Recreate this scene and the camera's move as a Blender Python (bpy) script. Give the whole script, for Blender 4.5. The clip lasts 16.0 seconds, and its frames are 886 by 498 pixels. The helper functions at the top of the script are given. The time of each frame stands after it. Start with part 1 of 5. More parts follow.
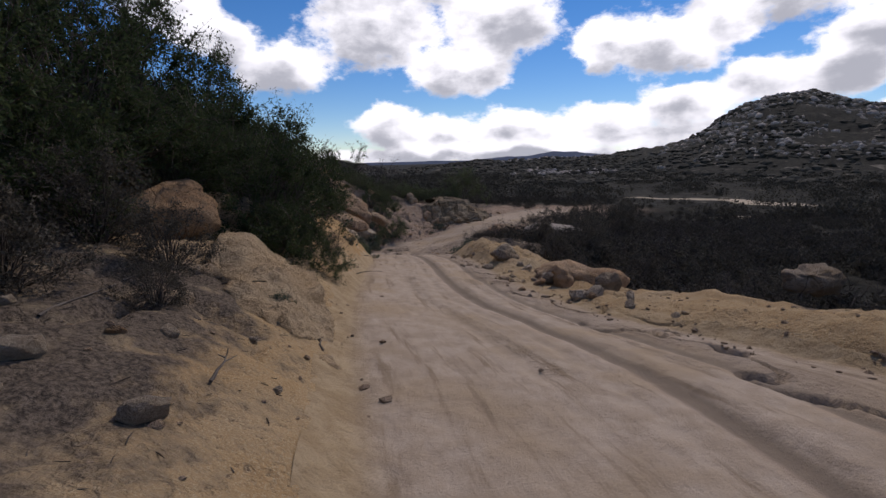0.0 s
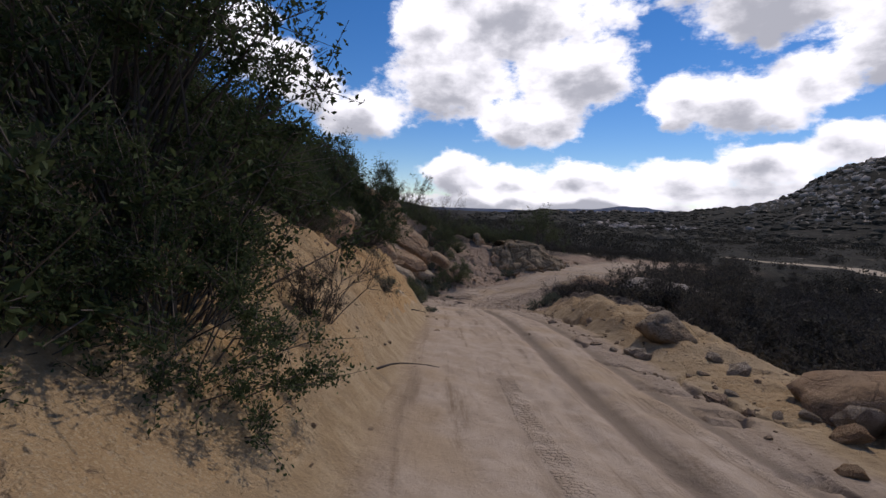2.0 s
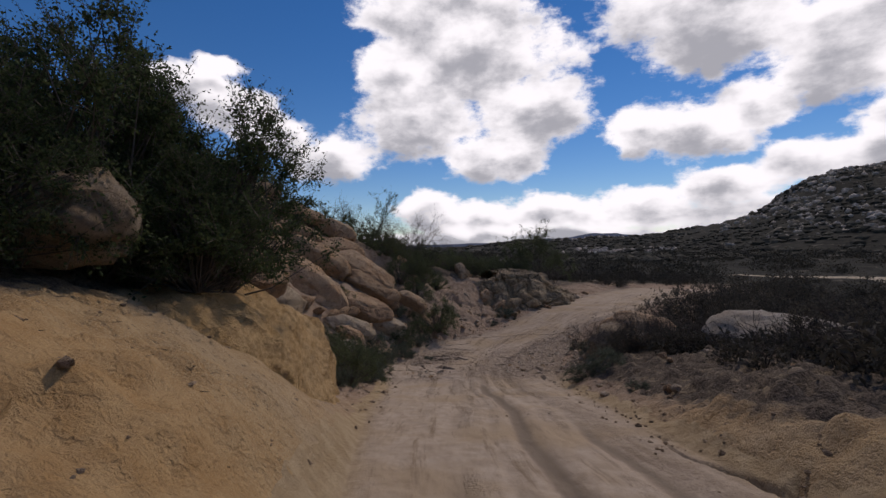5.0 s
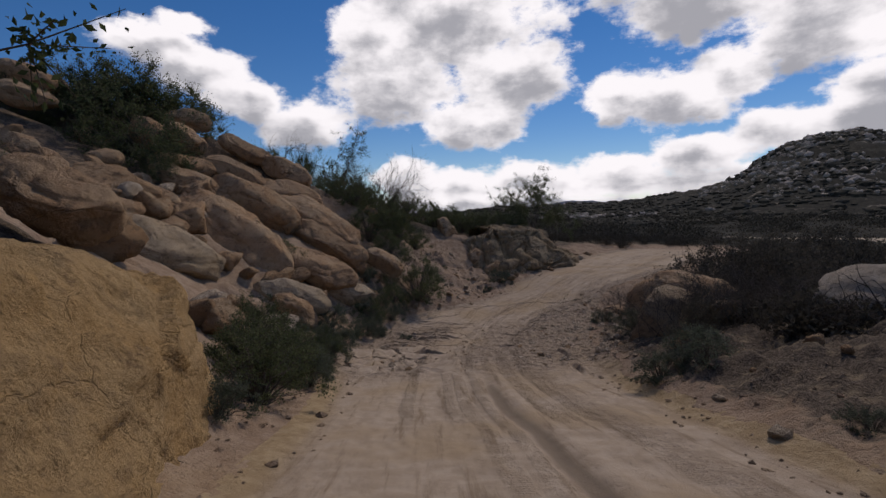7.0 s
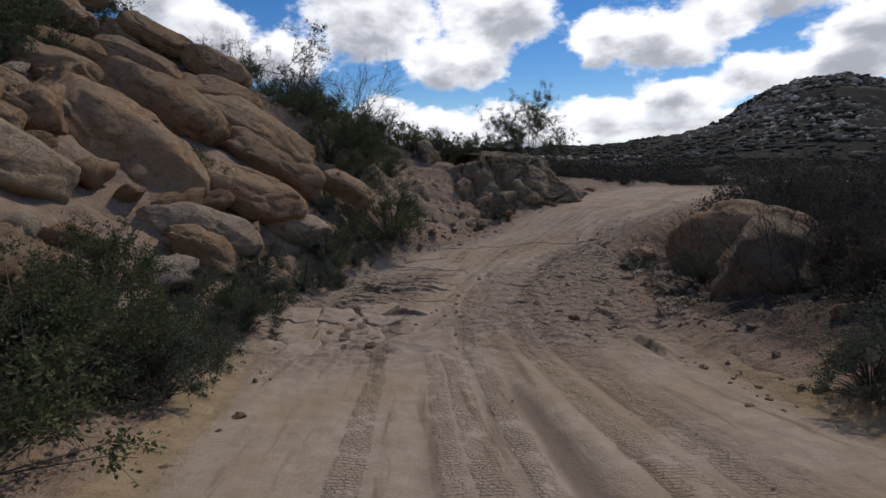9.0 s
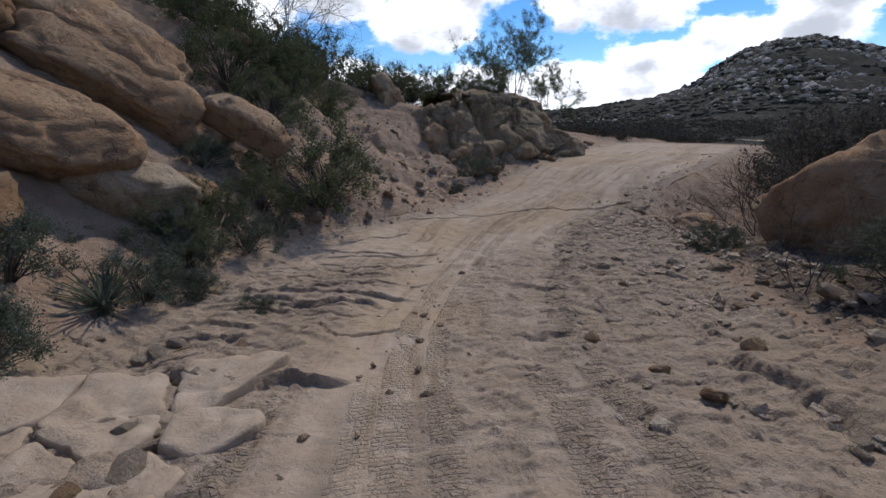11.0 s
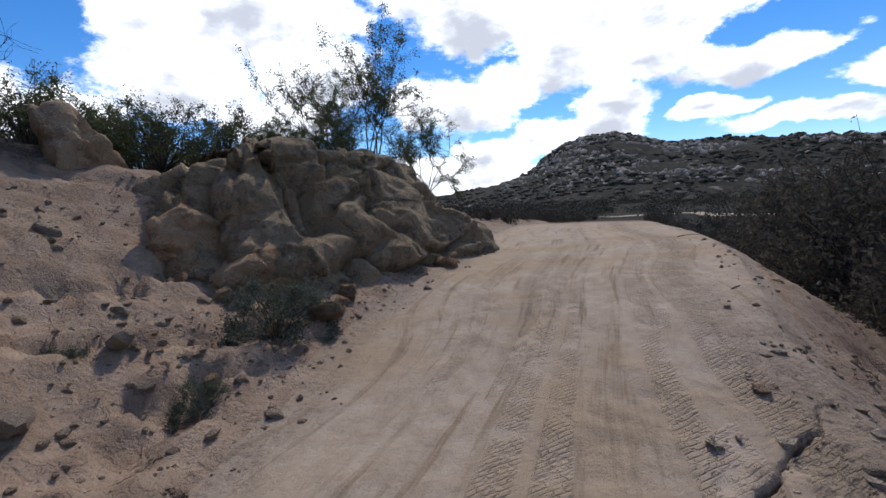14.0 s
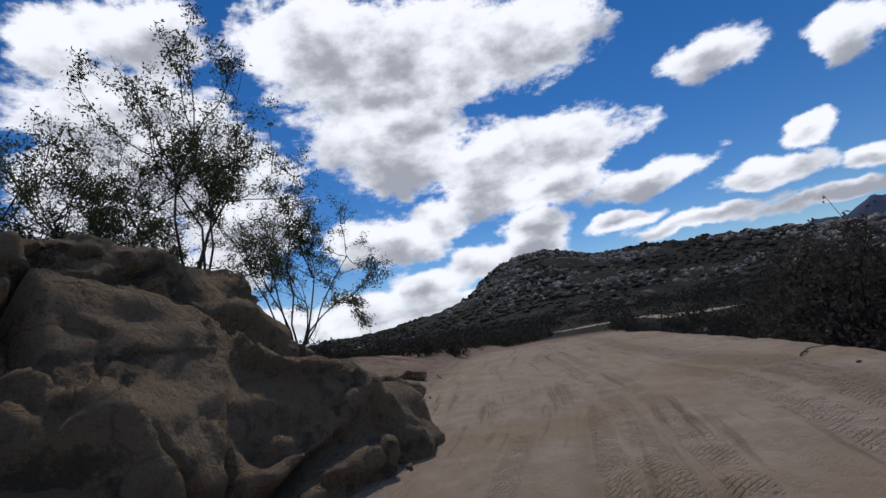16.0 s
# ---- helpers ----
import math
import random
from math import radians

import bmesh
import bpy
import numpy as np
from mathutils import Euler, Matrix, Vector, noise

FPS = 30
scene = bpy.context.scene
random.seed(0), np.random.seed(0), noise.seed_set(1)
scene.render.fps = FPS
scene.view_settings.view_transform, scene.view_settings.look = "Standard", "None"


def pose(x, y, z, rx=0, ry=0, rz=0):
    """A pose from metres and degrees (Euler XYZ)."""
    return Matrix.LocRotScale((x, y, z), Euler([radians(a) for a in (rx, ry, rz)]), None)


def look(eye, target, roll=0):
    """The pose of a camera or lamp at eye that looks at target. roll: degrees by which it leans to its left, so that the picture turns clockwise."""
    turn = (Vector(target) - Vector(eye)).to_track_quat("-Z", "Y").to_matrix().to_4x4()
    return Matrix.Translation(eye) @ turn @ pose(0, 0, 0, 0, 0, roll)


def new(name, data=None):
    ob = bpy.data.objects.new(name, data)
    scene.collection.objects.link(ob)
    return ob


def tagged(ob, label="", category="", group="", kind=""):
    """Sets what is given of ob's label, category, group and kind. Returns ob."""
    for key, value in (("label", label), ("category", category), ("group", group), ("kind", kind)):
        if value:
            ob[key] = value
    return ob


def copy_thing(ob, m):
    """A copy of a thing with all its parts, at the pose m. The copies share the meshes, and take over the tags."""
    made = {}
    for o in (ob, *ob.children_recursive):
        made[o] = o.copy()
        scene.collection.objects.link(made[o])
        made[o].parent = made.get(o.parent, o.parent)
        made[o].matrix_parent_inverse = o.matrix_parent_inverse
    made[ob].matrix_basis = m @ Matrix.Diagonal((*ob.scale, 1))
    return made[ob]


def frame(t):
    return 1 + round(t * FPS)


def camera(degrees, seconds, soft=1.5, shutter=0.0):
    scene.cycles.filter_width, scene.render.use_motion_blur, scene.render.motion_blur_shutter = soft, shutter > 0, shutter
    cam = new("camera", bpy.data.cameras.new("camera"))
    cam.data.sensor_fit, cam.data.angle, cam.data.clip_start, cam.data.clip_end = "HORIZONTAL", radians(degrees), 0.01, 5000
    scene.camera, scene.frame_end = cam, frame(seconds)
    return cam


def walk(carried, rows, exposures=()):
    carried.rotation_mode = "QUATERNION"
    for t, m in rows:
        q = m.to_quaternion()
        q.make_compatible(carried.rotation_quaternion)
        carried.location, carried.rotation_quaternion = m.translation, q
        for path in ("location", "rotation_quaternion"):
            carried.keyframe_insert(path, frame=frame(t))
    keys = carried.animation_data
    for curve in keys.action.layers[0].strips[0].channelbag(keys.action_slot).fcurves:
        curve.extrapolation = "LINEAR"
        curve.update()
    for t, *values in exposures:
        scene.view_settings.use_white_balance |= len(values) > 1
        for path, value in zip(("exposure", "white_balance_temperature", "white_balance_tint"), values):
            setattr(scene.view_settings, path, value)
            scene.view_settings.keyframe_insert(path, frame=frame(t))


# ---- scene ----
cam = camera(87.43, 16.0)
PATH = [
    (0, look((-0.226, -0.440, 1.609), (-0.046, 9.388, -0.225), -1.04)),
    (0.5, look((-0.278, 0.815, 1.348), (-0.694, 10.745, 0.239), 2.24)),
    (1, look((-0.381, 2.299, 1.076), (-1.523, 12.198, 0.247), 3.00)),
    (1.5, look((-0.606, 4.063, 0.782), (-2.001, 13.934, -0.006), 2.61)),
    (2, look((-0.991, 5.787, 0.643), (-2.097, 15.687, -0.228), 2.33)),
    (2.5, look((-1.228, 7.794, 0.511), (-2.169, 17.671, -0.735), 2.68)),
    (3, look((-1.330, 9.419, 0.351), (-2.139, 19.380, -0.018), -1.05)),
    (3.5, look((-1.438, 11.271, 0.187), (-2.153, 21.244, 0.315), -0.43)),
    (3.7, look((-1.548, 11.953, 0.168), (-2.252, 21.926, -0.063), 0.34)),
    (5.8, look((-2.089, 18.353, -0.749), (-2.480, 28.346, -0.734), -3.02)),
    (6, look((-2.179, 19.023, -0.864), (-2.348, 29.021, -0.972), -2.72)),
    (6.5, look((-2.402, 20.559, -1.101), (-1.770, 30.530, -1.511), -1.65)),
    (7, look((-2.390, 21.762, -1.325), (-2.535, 31.732, -2.090), -1.48)),
    (7.5, look((-2.683, 22.766, -1.493), (-2.959, 32.634, -3.090), -0.63)),
    (8, look((-2.460, 24.028, -1.780), (-2.393, 33.952, -3.009), -1.78)),
    (8.5, look((-2.517, 25.098, -1.910), (-2.346, 35.029, -3.071), -1.41)),
    (8.7, look((-2.566, 25.551, -2.075), (-2.294, 35.377, -3.916), -0.57)),
    (10.8, look((-2.218, 30.892, -3.247), (-1.652, 40.617, -5.506), -2.26)),
    (11, look((-2.143, 31.437, -3.311), (-1.296, 41.041, -5.963), -0.78)),
    (11.5, look((-1.958, 32.597, -3.510), (-0.970, 42.000, -6.769), -0.06)),
    (12, look((-1.756, 34.130, -3.771), (-0.814, 43.600, -6.844), 0.07)),
    (12.5, look((-1.403, 35.895, -3.636), (0.045, 45.561, -5.751), -4.07)),
    (12.7, look((-1.245, 36.265, -3.440), (0.403, 46.104, -4.129), -2.92)),
    (13, look((-1.067, 37.159, -3.419), (1.126, 46.865, -4.414), -2.94)),
    (13.5, look((-0.448, 38.798, -3.539), (2.371, 48.306, -4.827), -4.51)),
    (14, look((0.088, 40.317, -3.639), (3.785, 49.566, -4.527), -3.47)),
    (14.5, look((0.820, 41.838, -3.635), (5.391, 50.714, -4.195), -5.36)),
    (15, look((1.506, 43.150, -3.610), (6.990, 51.501, -3.175), -1.09)),
    (15.5, look((2.230, 44.317, -3.593), (7.937, 52.477, -2.676), -4.10)),
    (16, look((3.086, 45.453, -3.660), (8.103, 53.928, -1.926), -10.39)),
]
walk(cam, PATH, [(0, -0.36, 6450, 18), (3.7, -0.4, 6450, 18), (5.8, -0.68, 6800, 18), (8.7, -0.5, 6450, 13), (10.8, 0.04, 6200, 12), (12.5, 0.44, 6200, 13),
                 (14.5, 0.02, 6200, 12), (16, -0.64, 6200, 13)])

# ---------------------------------------------------------------- sky and sun
SUN_AZ, SUN_EL = 32.0, 48.0


def nodes_of(owner):
    owner.use_nodes = True
    tree = owner.node_tree
    tree.nodes.clear()
    return tree


def link(tree, a, b):
    tree.links.new(a, b)


def math_node(tree, op, a, b=None, c=None, clamp=False):
    n = tree.nodes.new("ShaderNodeMath")
    n.operation, n.use_clamp = op, clamp
    for i, v in enumerate((a, b, c)):
        if v is None:
            continue
        if isinstance(v, (int, float)):
            n.inputs[i].default_value = v
        else:
            link(tree, v, n.inputs[i])
    return n.outputs[0]


def ramp(tree, value, lo, hi, a=0.0, b=1.0):
    n = tree.nodes.new("ShaderNodeMapRange")
    n.interpolation_type = "SMOOTHSTEP"
    link(tree, value, n.inputs["Value"])
    for key, v in (("From Min", lo), ("From Max", hi), ("To Min", a), ("To Max", b)):
        n.inputs[key].default_value = v
    return n.outputs["Result"]


def mix(tree, fac, a, b):
    n = tree.nodes.new("ShaderNodeMix")
    n.data_type = "RGBA"
    for i, v in ((0, fac), (6, a), (7, b)):
        if isinstance(v, (int, float)):
            n.inputs[i].default_value = v
        elif isinstance(v, tuple):
            n.inputs[i].default_value = (*v, 1)
        else:
            link(tree, v, n.inputs[i])
    return n.outputs[2]


def noise_node(tree, vector, scale, detail=4.0, rough=0.55, kind="FBM"):
    n = tree.nodes.new("ShaderNodeTexNoise")
    n.inputs["Scale"].default_value, n.inputs["Detail"].default_value, n.inputs["Roughness"].default_value = scale, detail, rough
    if vector is not None:
        link(tree, vector, n.inputs["Vector"])
    return n.outputs["Fac"]


# Cumulus heaps: azimuth to the right of +y, height, half width, half height, in degrees.
CLOUDS_AHEAD = [
    (1, 22, 13, 5.5), (-6, 15.5, 8.5, 5), (7.5, 16, 7.5, 4.6), (3, 10.6, 7, 3.3), (-8.5, 21, 5, 4),
    (-32, 18, 5, 2.2), (-27.6, 15.9, 5.5, 2.6), (-23, 13.2, 5, 2.4), (-16, 10.8, 5.6, 3.4), (-28.4, 20.3, 3, 1.2),
    (25.5, 11.8, 7.6, 3.4), (31, 13.4, 4.6, 2.8), (20, 12, 4, 2.8), (28, 20.5, 8.5, 3.6), (37.8, 17, 7, 4.4),
    (42, 10.5, 4.4, 2.8), (0.5, 3.2, 7.5, 2.4), (10.5, 3.6, 8.4, 2.5), (20, 3.9, 6.8, 2.4), (28.5, 5.6, 6, 2.3),
]
CLOUDS_BEYOND = [
    (36, 7.6, 6, 2.5), (41, 8, 5, 2.2), (-5, 4.6, 4, 2.2), (30, 32, 19, 7), (19, 35.5, 12, 5.5),
    (48, 31.6, 8.5, 5), (48, 19.2, 9, 3.8), (40.5, 19.5, 9, 4), (46, 14.2, 7, 2.2), (56, 12.6, 8, 1.9),
    (68, 9.8, 5.2, 1.5), (65.5, 23, 5.2, 2.6), (76, 19.6, 3, 2.6), (71, 12.8, 2.4, 1.8), (75, 8.8, 2.4, 1.4),
    (-10, 33, 4, 3.5), (-1, 35, 7.5, 4), (8, 0.8, 22, 1.3), (40, 2.5, 20, 2.2), (60, 7, 9, 1.1), (52, 8.8, 6, 1.2), (71, 6, 7, 0.9), (-2.5, 27, 12, 5), (26, 25, 12, 4),
]

world = bpy.data.worlds.new("sky")
scene.world = world
wt = nodes_of(world)
coord = wt.nodes.new("ShaderNodeTexCoord").outputs["Generated"]
sep = wt.nodes.new("ShaderNodeSeparateXYZ")
link(wt, coord, sep.inputs[0])
azimuth = math_node(wt, "MULTIPLY", math_node(wt, "ARCTAN2", sep.outputs[0], sep.outputs[1]), 57.2958)
height = math_node(wt, "MULTIPLY", math_node(wt, "ARCSINE", sep.outputs[2]), 57.2958)
flat = wt.nodes.new("ShaderNodeCombineXYZ")
link(wt, azimuth, flat.inputs[0])
link(wt, height, flat.inputs[1])
# ragged edges: the place in the sky is shifted a little by noise
warp = wt.nodes.new("ShaderNodeTexNoise")
warp.inputs["Scale"].default_value, warp.inputs["Detail"].default_value = 0.16, 5.0
link(wt, flat.outputs[0], warp.inputs["Vector"])
shift = wt.nodes.new("ShaderNodeVectorMath")
shift.operation = "MULTIPLY_ADD"
link(wt, warp.outputs["Color"], shift.inputs[0])
shift.inputs[1].default_value, shift.inputs[2].default_value = (6.0, 3.6, 0), (-3.0, -1.8, 0)
warped = wt.nodes.new("ShaderNodeVectorMath")
link(wt, flat.outputs[0], warped.inputs[0])
link(wt, shift.outputs[0], warped.inputs[1])

heap = bpy.data.node_groups.new("cloud_heaps", "ShaderNodeTree")
heap.interface.new_socket("Place", in_out="INPUT", socket_type="NodeSocketVector")
heap.interface.new_socket("Field", in_out="OUTPUT", socket_type="NodeSocketFloat")
heap_in, heap_out = heap.nodes.new("NodeGroupInput"), heap.nodes.new("NodeGroupOutput")
nearest = 3.0
for a, e, ra, re in CLOUDS_AHEAD + CLOUDS_BEYOND:
    n = heap.nodes.new("ShaderNodeVectorMath")
    n.operation = "MULTIPLY_ADD"
    link(heap, heap_in.outputs[0], n.inputs[0])
    n.inputs[1].default_value, n.inputs[2].default_value = (1 / ra, 1 / re, 0), (-a / ra, -e / re, 0)
    far = heap.nodes.new("ShaderNodeVectorMath")
    far.operation = "LENGTH"
    link(heap, n.outputs[0], far.inputs[0])
    nearest = math_node(heap, "SMOOTH_MIN", far.outputs["Value"], nearest, 0.25)
link(heap, math_node(heap, "SUBTRACT", 1.0, nearest), heap_out.inputs[0])


def heaps(vector):
    n = wt.nodes.new("ShaderNodeGroup")
    n.node_tree = heap
    link(wt, vector, n.inputs[0])
    return n.outputs[0]


def raised(vector, degrees):
    n = wt.nodes.new("ShaderNodeVectorMath")
    link(wt, vector, n.inputs[0])
    n.inputs[1].default_value = (0, degrees, 0)
    return n.outputs[0]


stretch = wt.nodes.new("ShaderNodeVectorMath")
stretch.operation = "MULTIPLY"
link(wt, flat.outputs[0], stretch.inputs[0])
stretch.inputs[1].default_value = (1.0, 1.7, 1.0)
puff = math_node(wt, "SUBTRACT", noise_node(wt, stretch.outputs[0], 0.2, 11.0, 0.66), 0.5)
wide = math_node(wt, "SUBTRACT", noise_node(wt, stretch.outputs[0], 0.05, 5.0, 0.55), 0.5)
# the rest of the sky, behind and beside: scattered heaps of the same kind
beside = ramp(wt, math_node(wt, "ABSOLUTE", math_node(wt, "SUBTRACT", azimuth, 20.0)), 58.0, 75.0)
above = ramp(wt, height, 38.0, 46.0)
elsewhere = math_node(wt, "MAXIMUM", beside, above)
loose = math_node(wt, "SUBTRACT", math_node(wt, "MULTIPLY_ADD", wide, 3.4, -0.25), math_node(wt, "MULTIPLY", math_node(wt, "SUBTRACT", 1.0, elsewhere), 3.0))
here = math_node(wt, "MAXIMUM", heaps(warped.outputs[0]), loose)
field = math_node(wt, "MULTIPLY_ADD", puff, 1.4, here)
cover = ramp(wt, field, -0.08, 0.26)
over = heaps(raised(warped.outputs[0], 2.2))
under = math_node(wt, "SUBTRACT", over, heaps(raised(warped.outputs[0], -1.2)))
soft = math_node(wt, "SUBTRACT", noise_node(wt, stretch.outputs[0], 0.13, 6.0, 0.5), 0.5)
shade = math_node(wt, "ADD", math_node(wt, "MULTIPLY_ADD", under, 0.55, math_node(wt, "MULTIPLY", field, 0.75)), math_node(wt, "MULTIPLY", soft, 2.2))
grey = ramp(wt, shade, 0.0, 0.9)
cloud = mix(wt, grey, (0.985, 1.0, 1.025), (0.375, 0.395, 0.435))
sky = wt.nodes.new("ShaderNodeTexSky")
sky.sky_type, sky.sun_disc = "NISHITA", False
sky.sun_elevation, sky.sun_rotation = radians(SUN_EL), radians(SUN_AZ)
sky.altitude, sky.air_density, sky.dust_density, sky.ozone_density = 900, 1.0, 0.0, 3.5
blue = wt.nodes.new("ShaderNodeBackground")
deep = wt.nodes.new("ShaderNodeHueSaturation")
deep.inputs["Saturation"].default_value = 1.3
deep.inputs["Hue"].default_value = 0.505
link(wt, sky.outputs[0], deep.inputs["Color"])
link(wt, deep.outputs[0], blue.inputs[0])
blue.inputs[1].default_value = 0.115
white = wt.nodes.new("ShaderNodeBackground")
link(wt, cloud, white.inputs[0])
white.inputs[1].default_value = 1.5
both = wt.nodes.new("ShaderNodeMixShader")
link(wt, cover, both.inputs[0])
link(wt, blue.outputs[0], both.inputs[1])
link(wt, white.outputs[0], both.inputs[2])
link(wt, both.outputs[0], wt.nodes.new("ShaderNodeOutputWorld").inputs[0])

sun = new("sun", bpy.data.lights.new("sun", "SUN"))
sun.data.energy, sun.data.angle, sun.data.color = 2.5, radians(1.5), (1.0, 0.92, 0.79)
sa, se = radians(SUN_AZ), radians(SUN_EL)
sun.matrix_world = look((0, 0, 60), Vector((0, 0, 60)) - Vector((math.sin(sa) * math.cos(se), math.cos(sa) * math.cos(se), math.sin(se))))


# ---------------------------------------------------------------- noise and meshes
def lattice(ix, iy, iz, seed):
    h = (ix * 374761393 + iy * 668265263 + iz * 2147483647 + seed * 1274126177) & 0xFFFFFFFF
    h = ((h ^ (h >> 13)) * 1274126177) & 0xFFFFFFFF
    return ((h ^ (h >> 16)) & 0xFFFF) / 65535.0


def vnoise(x, y, z=0.0, seed=0):
    """Smooth noise, -1 to 1, on arrays."""
    x, y, z = np.broadcast_arrays(np.asarray(x, float), np.asarray(y, float), np.asarray(z, float))
    i = [np.floor(v).astype(np.int64) for v in (x, y, z)]
    f = [v - k for v, k in zip((x, y, z), i)]
    f = [v * v * (3 - 2 * v) for v in f]
    out = 0.0
    for a in (0, 1):
        for b in (0, 1):
            for c in (0, 1):
                w = (f[0] if a else 1 - f[0]) * (f[1] if b else 1 - f[1]) * (f[2] if c else 1 - f[2])
                out = out + w * lattice(i[0] + a, i[1] + b, i[2] + c, seed)
    return out * 2 - 1


def fbm(x, y, z=0.0, octaves=4, seed=0, gain=0.5):
    out, amp, k = 0.0, 1.0, 1.0
    for o in range(octaves):
        out = out + amp * vnoise(np.asarray(x) * k, np.asarray(y) * k, np.asarray(z) * k, seed + 17 * o)
        amp, k = amp * gain, k * 2.03
    return out


def step(v, a, b):
    v = np.clip((np.asarray(v, float) - a) / (b - a), 0, 1)
    return v * v * (3 - 2 * v)


def blocks(x, y, z, seed=0, warp=0.25):
    """Cells of a random lattice: distance to the nearest joint, and a tilted step in height for each cell."""
    w = [warp * fbm(x + 7.1 * k, y - 3.3 * k, z + 5.7 * k, octaves=2, seed=seed + 40 + k) for k in range(3)]
    p = np.stack([x + w[0], y + w[1], z + w[2]], -1)
    base = np.floor(p).astype(np.int64)
    first, second, level = np.full(len(p), 9.0), np.full(len(p), 9.0), np.zeros(len(p))
    for dx in (-1, 0, 1):
        for dy in (-1, 0, 1):
            for dz in (-1, 0, 1):
                c = base + [dx, dy, dz]
                r = [lattice(c[:, 0], c[:, 1], c[:, 2], seed + k) for k in range(6)]
                d = p - c - np.stack(r[:3], -1)
                far = np.sqrt((d * d).sum(1))
                rise = (r[3] - 0.5) + 0.9 * (d[:, 0] * (r[4] - 0.5) + d[:, 1] * (r[5] - 0.5) + d[:, 2] * (r[3] - r[4]))
                closer = far < first
                second = np.where(closer, first, np.minimum(second, far))
                level = np.where(closer, rise, level)
                first = np.where(closer, far, first)
    return second - first, level


def mesh_of(name, verts, quads, material, smooth=True, attributes=()):
    """A mesh from arrays of points and of faces, which all have the same number of corners."""
    verts, quads = np.asarray(verts, np.float32), np.asarray(quads, np.int32)
    me = bpy.data.meshes.new(name)
    me.vertices.add(len(verts))
    me.vertices.foreach_set("co", verts.ravel())
    n, k = quads.shape
    me.loops.add(n * k)
    me.loops.foreach_set("vertex_index", quads.ravel())
    me.polygons.add(n)
    me.polygons.foreach_set("loop_start", np.arange(0, n * k, k, dtype=np.int32))
    me.polygons.foreach_set("loop_total", np.full(n, k, np.int32))
    me.polygons.foreach_set("use_smooth", np.full(n, smooth))
    for key, values in attributes:
        me.attributes.new(key, "FLOAT", "POINT").data.foreach_set("value", np.asarray(values, np.float32).ravel())
    me.update(calc_edges=True)
    me.materials.append(material)
    return me


def grid_quads(rows, cols):
    a = (np.arange(rows - 1)[:, None] * cols + np.arange(cols - 1)).ravel()
    return np.stack([a, a + 1, a + cols + 1, a + cols], 1)


# ---------------------------------------------------------------- materials
def surface(name, rough=0.9):
    m = bpy.data.materials.new(name)
    t = nodes_of(m)
    p = t.nodes.new("ShaderNodeBsdfPrincipled")
    p.inputs["Roughness"].default_value = rough
    p.inputs["Specular IOR Level"].default_value = 0.04
    link(t, p.outputs[0], t.nodes.new("ShaderNodeOutputMaterial").inputs[0])
    return m, t, p


def relief(t, p, value, strength, distance, before=None):
    n = t.nodes.new("ShaderNodeBump")
    n.inputs["Strength"].default_value, n.inputs["Distance"].default_value = strength, distance
    link(t, value, n.inputs["Height"])
    if before is not None:
        link(t, before, n.inputs["Normal"])
    link(t, n.outputs[0], p.inputs["Normal"])
    return n.outputs[0]


def read(t, name):
    n = t.nodes.new("ShaderNodeAttribute")
    n.attribute_name = name
    return n.outputs["Fac"]


def position(t):
    return t.nodes.new("ShaderNodeNewGeometry").outputs["Position"]


def object_place(t):
    return t.nodes.new("ShaderNodeTexCoord").outputs["Object"]


def cells(t, vector, scale, feature="F1", out="Distance"):
    n = t.nodes.new("ShaderNodeTexVoronoi")
    n.feature = feature
    n.inputs["Scale"].default_value = scale
    link(t, vector, n.inputs["Vector"])
    return n.outputs[out]


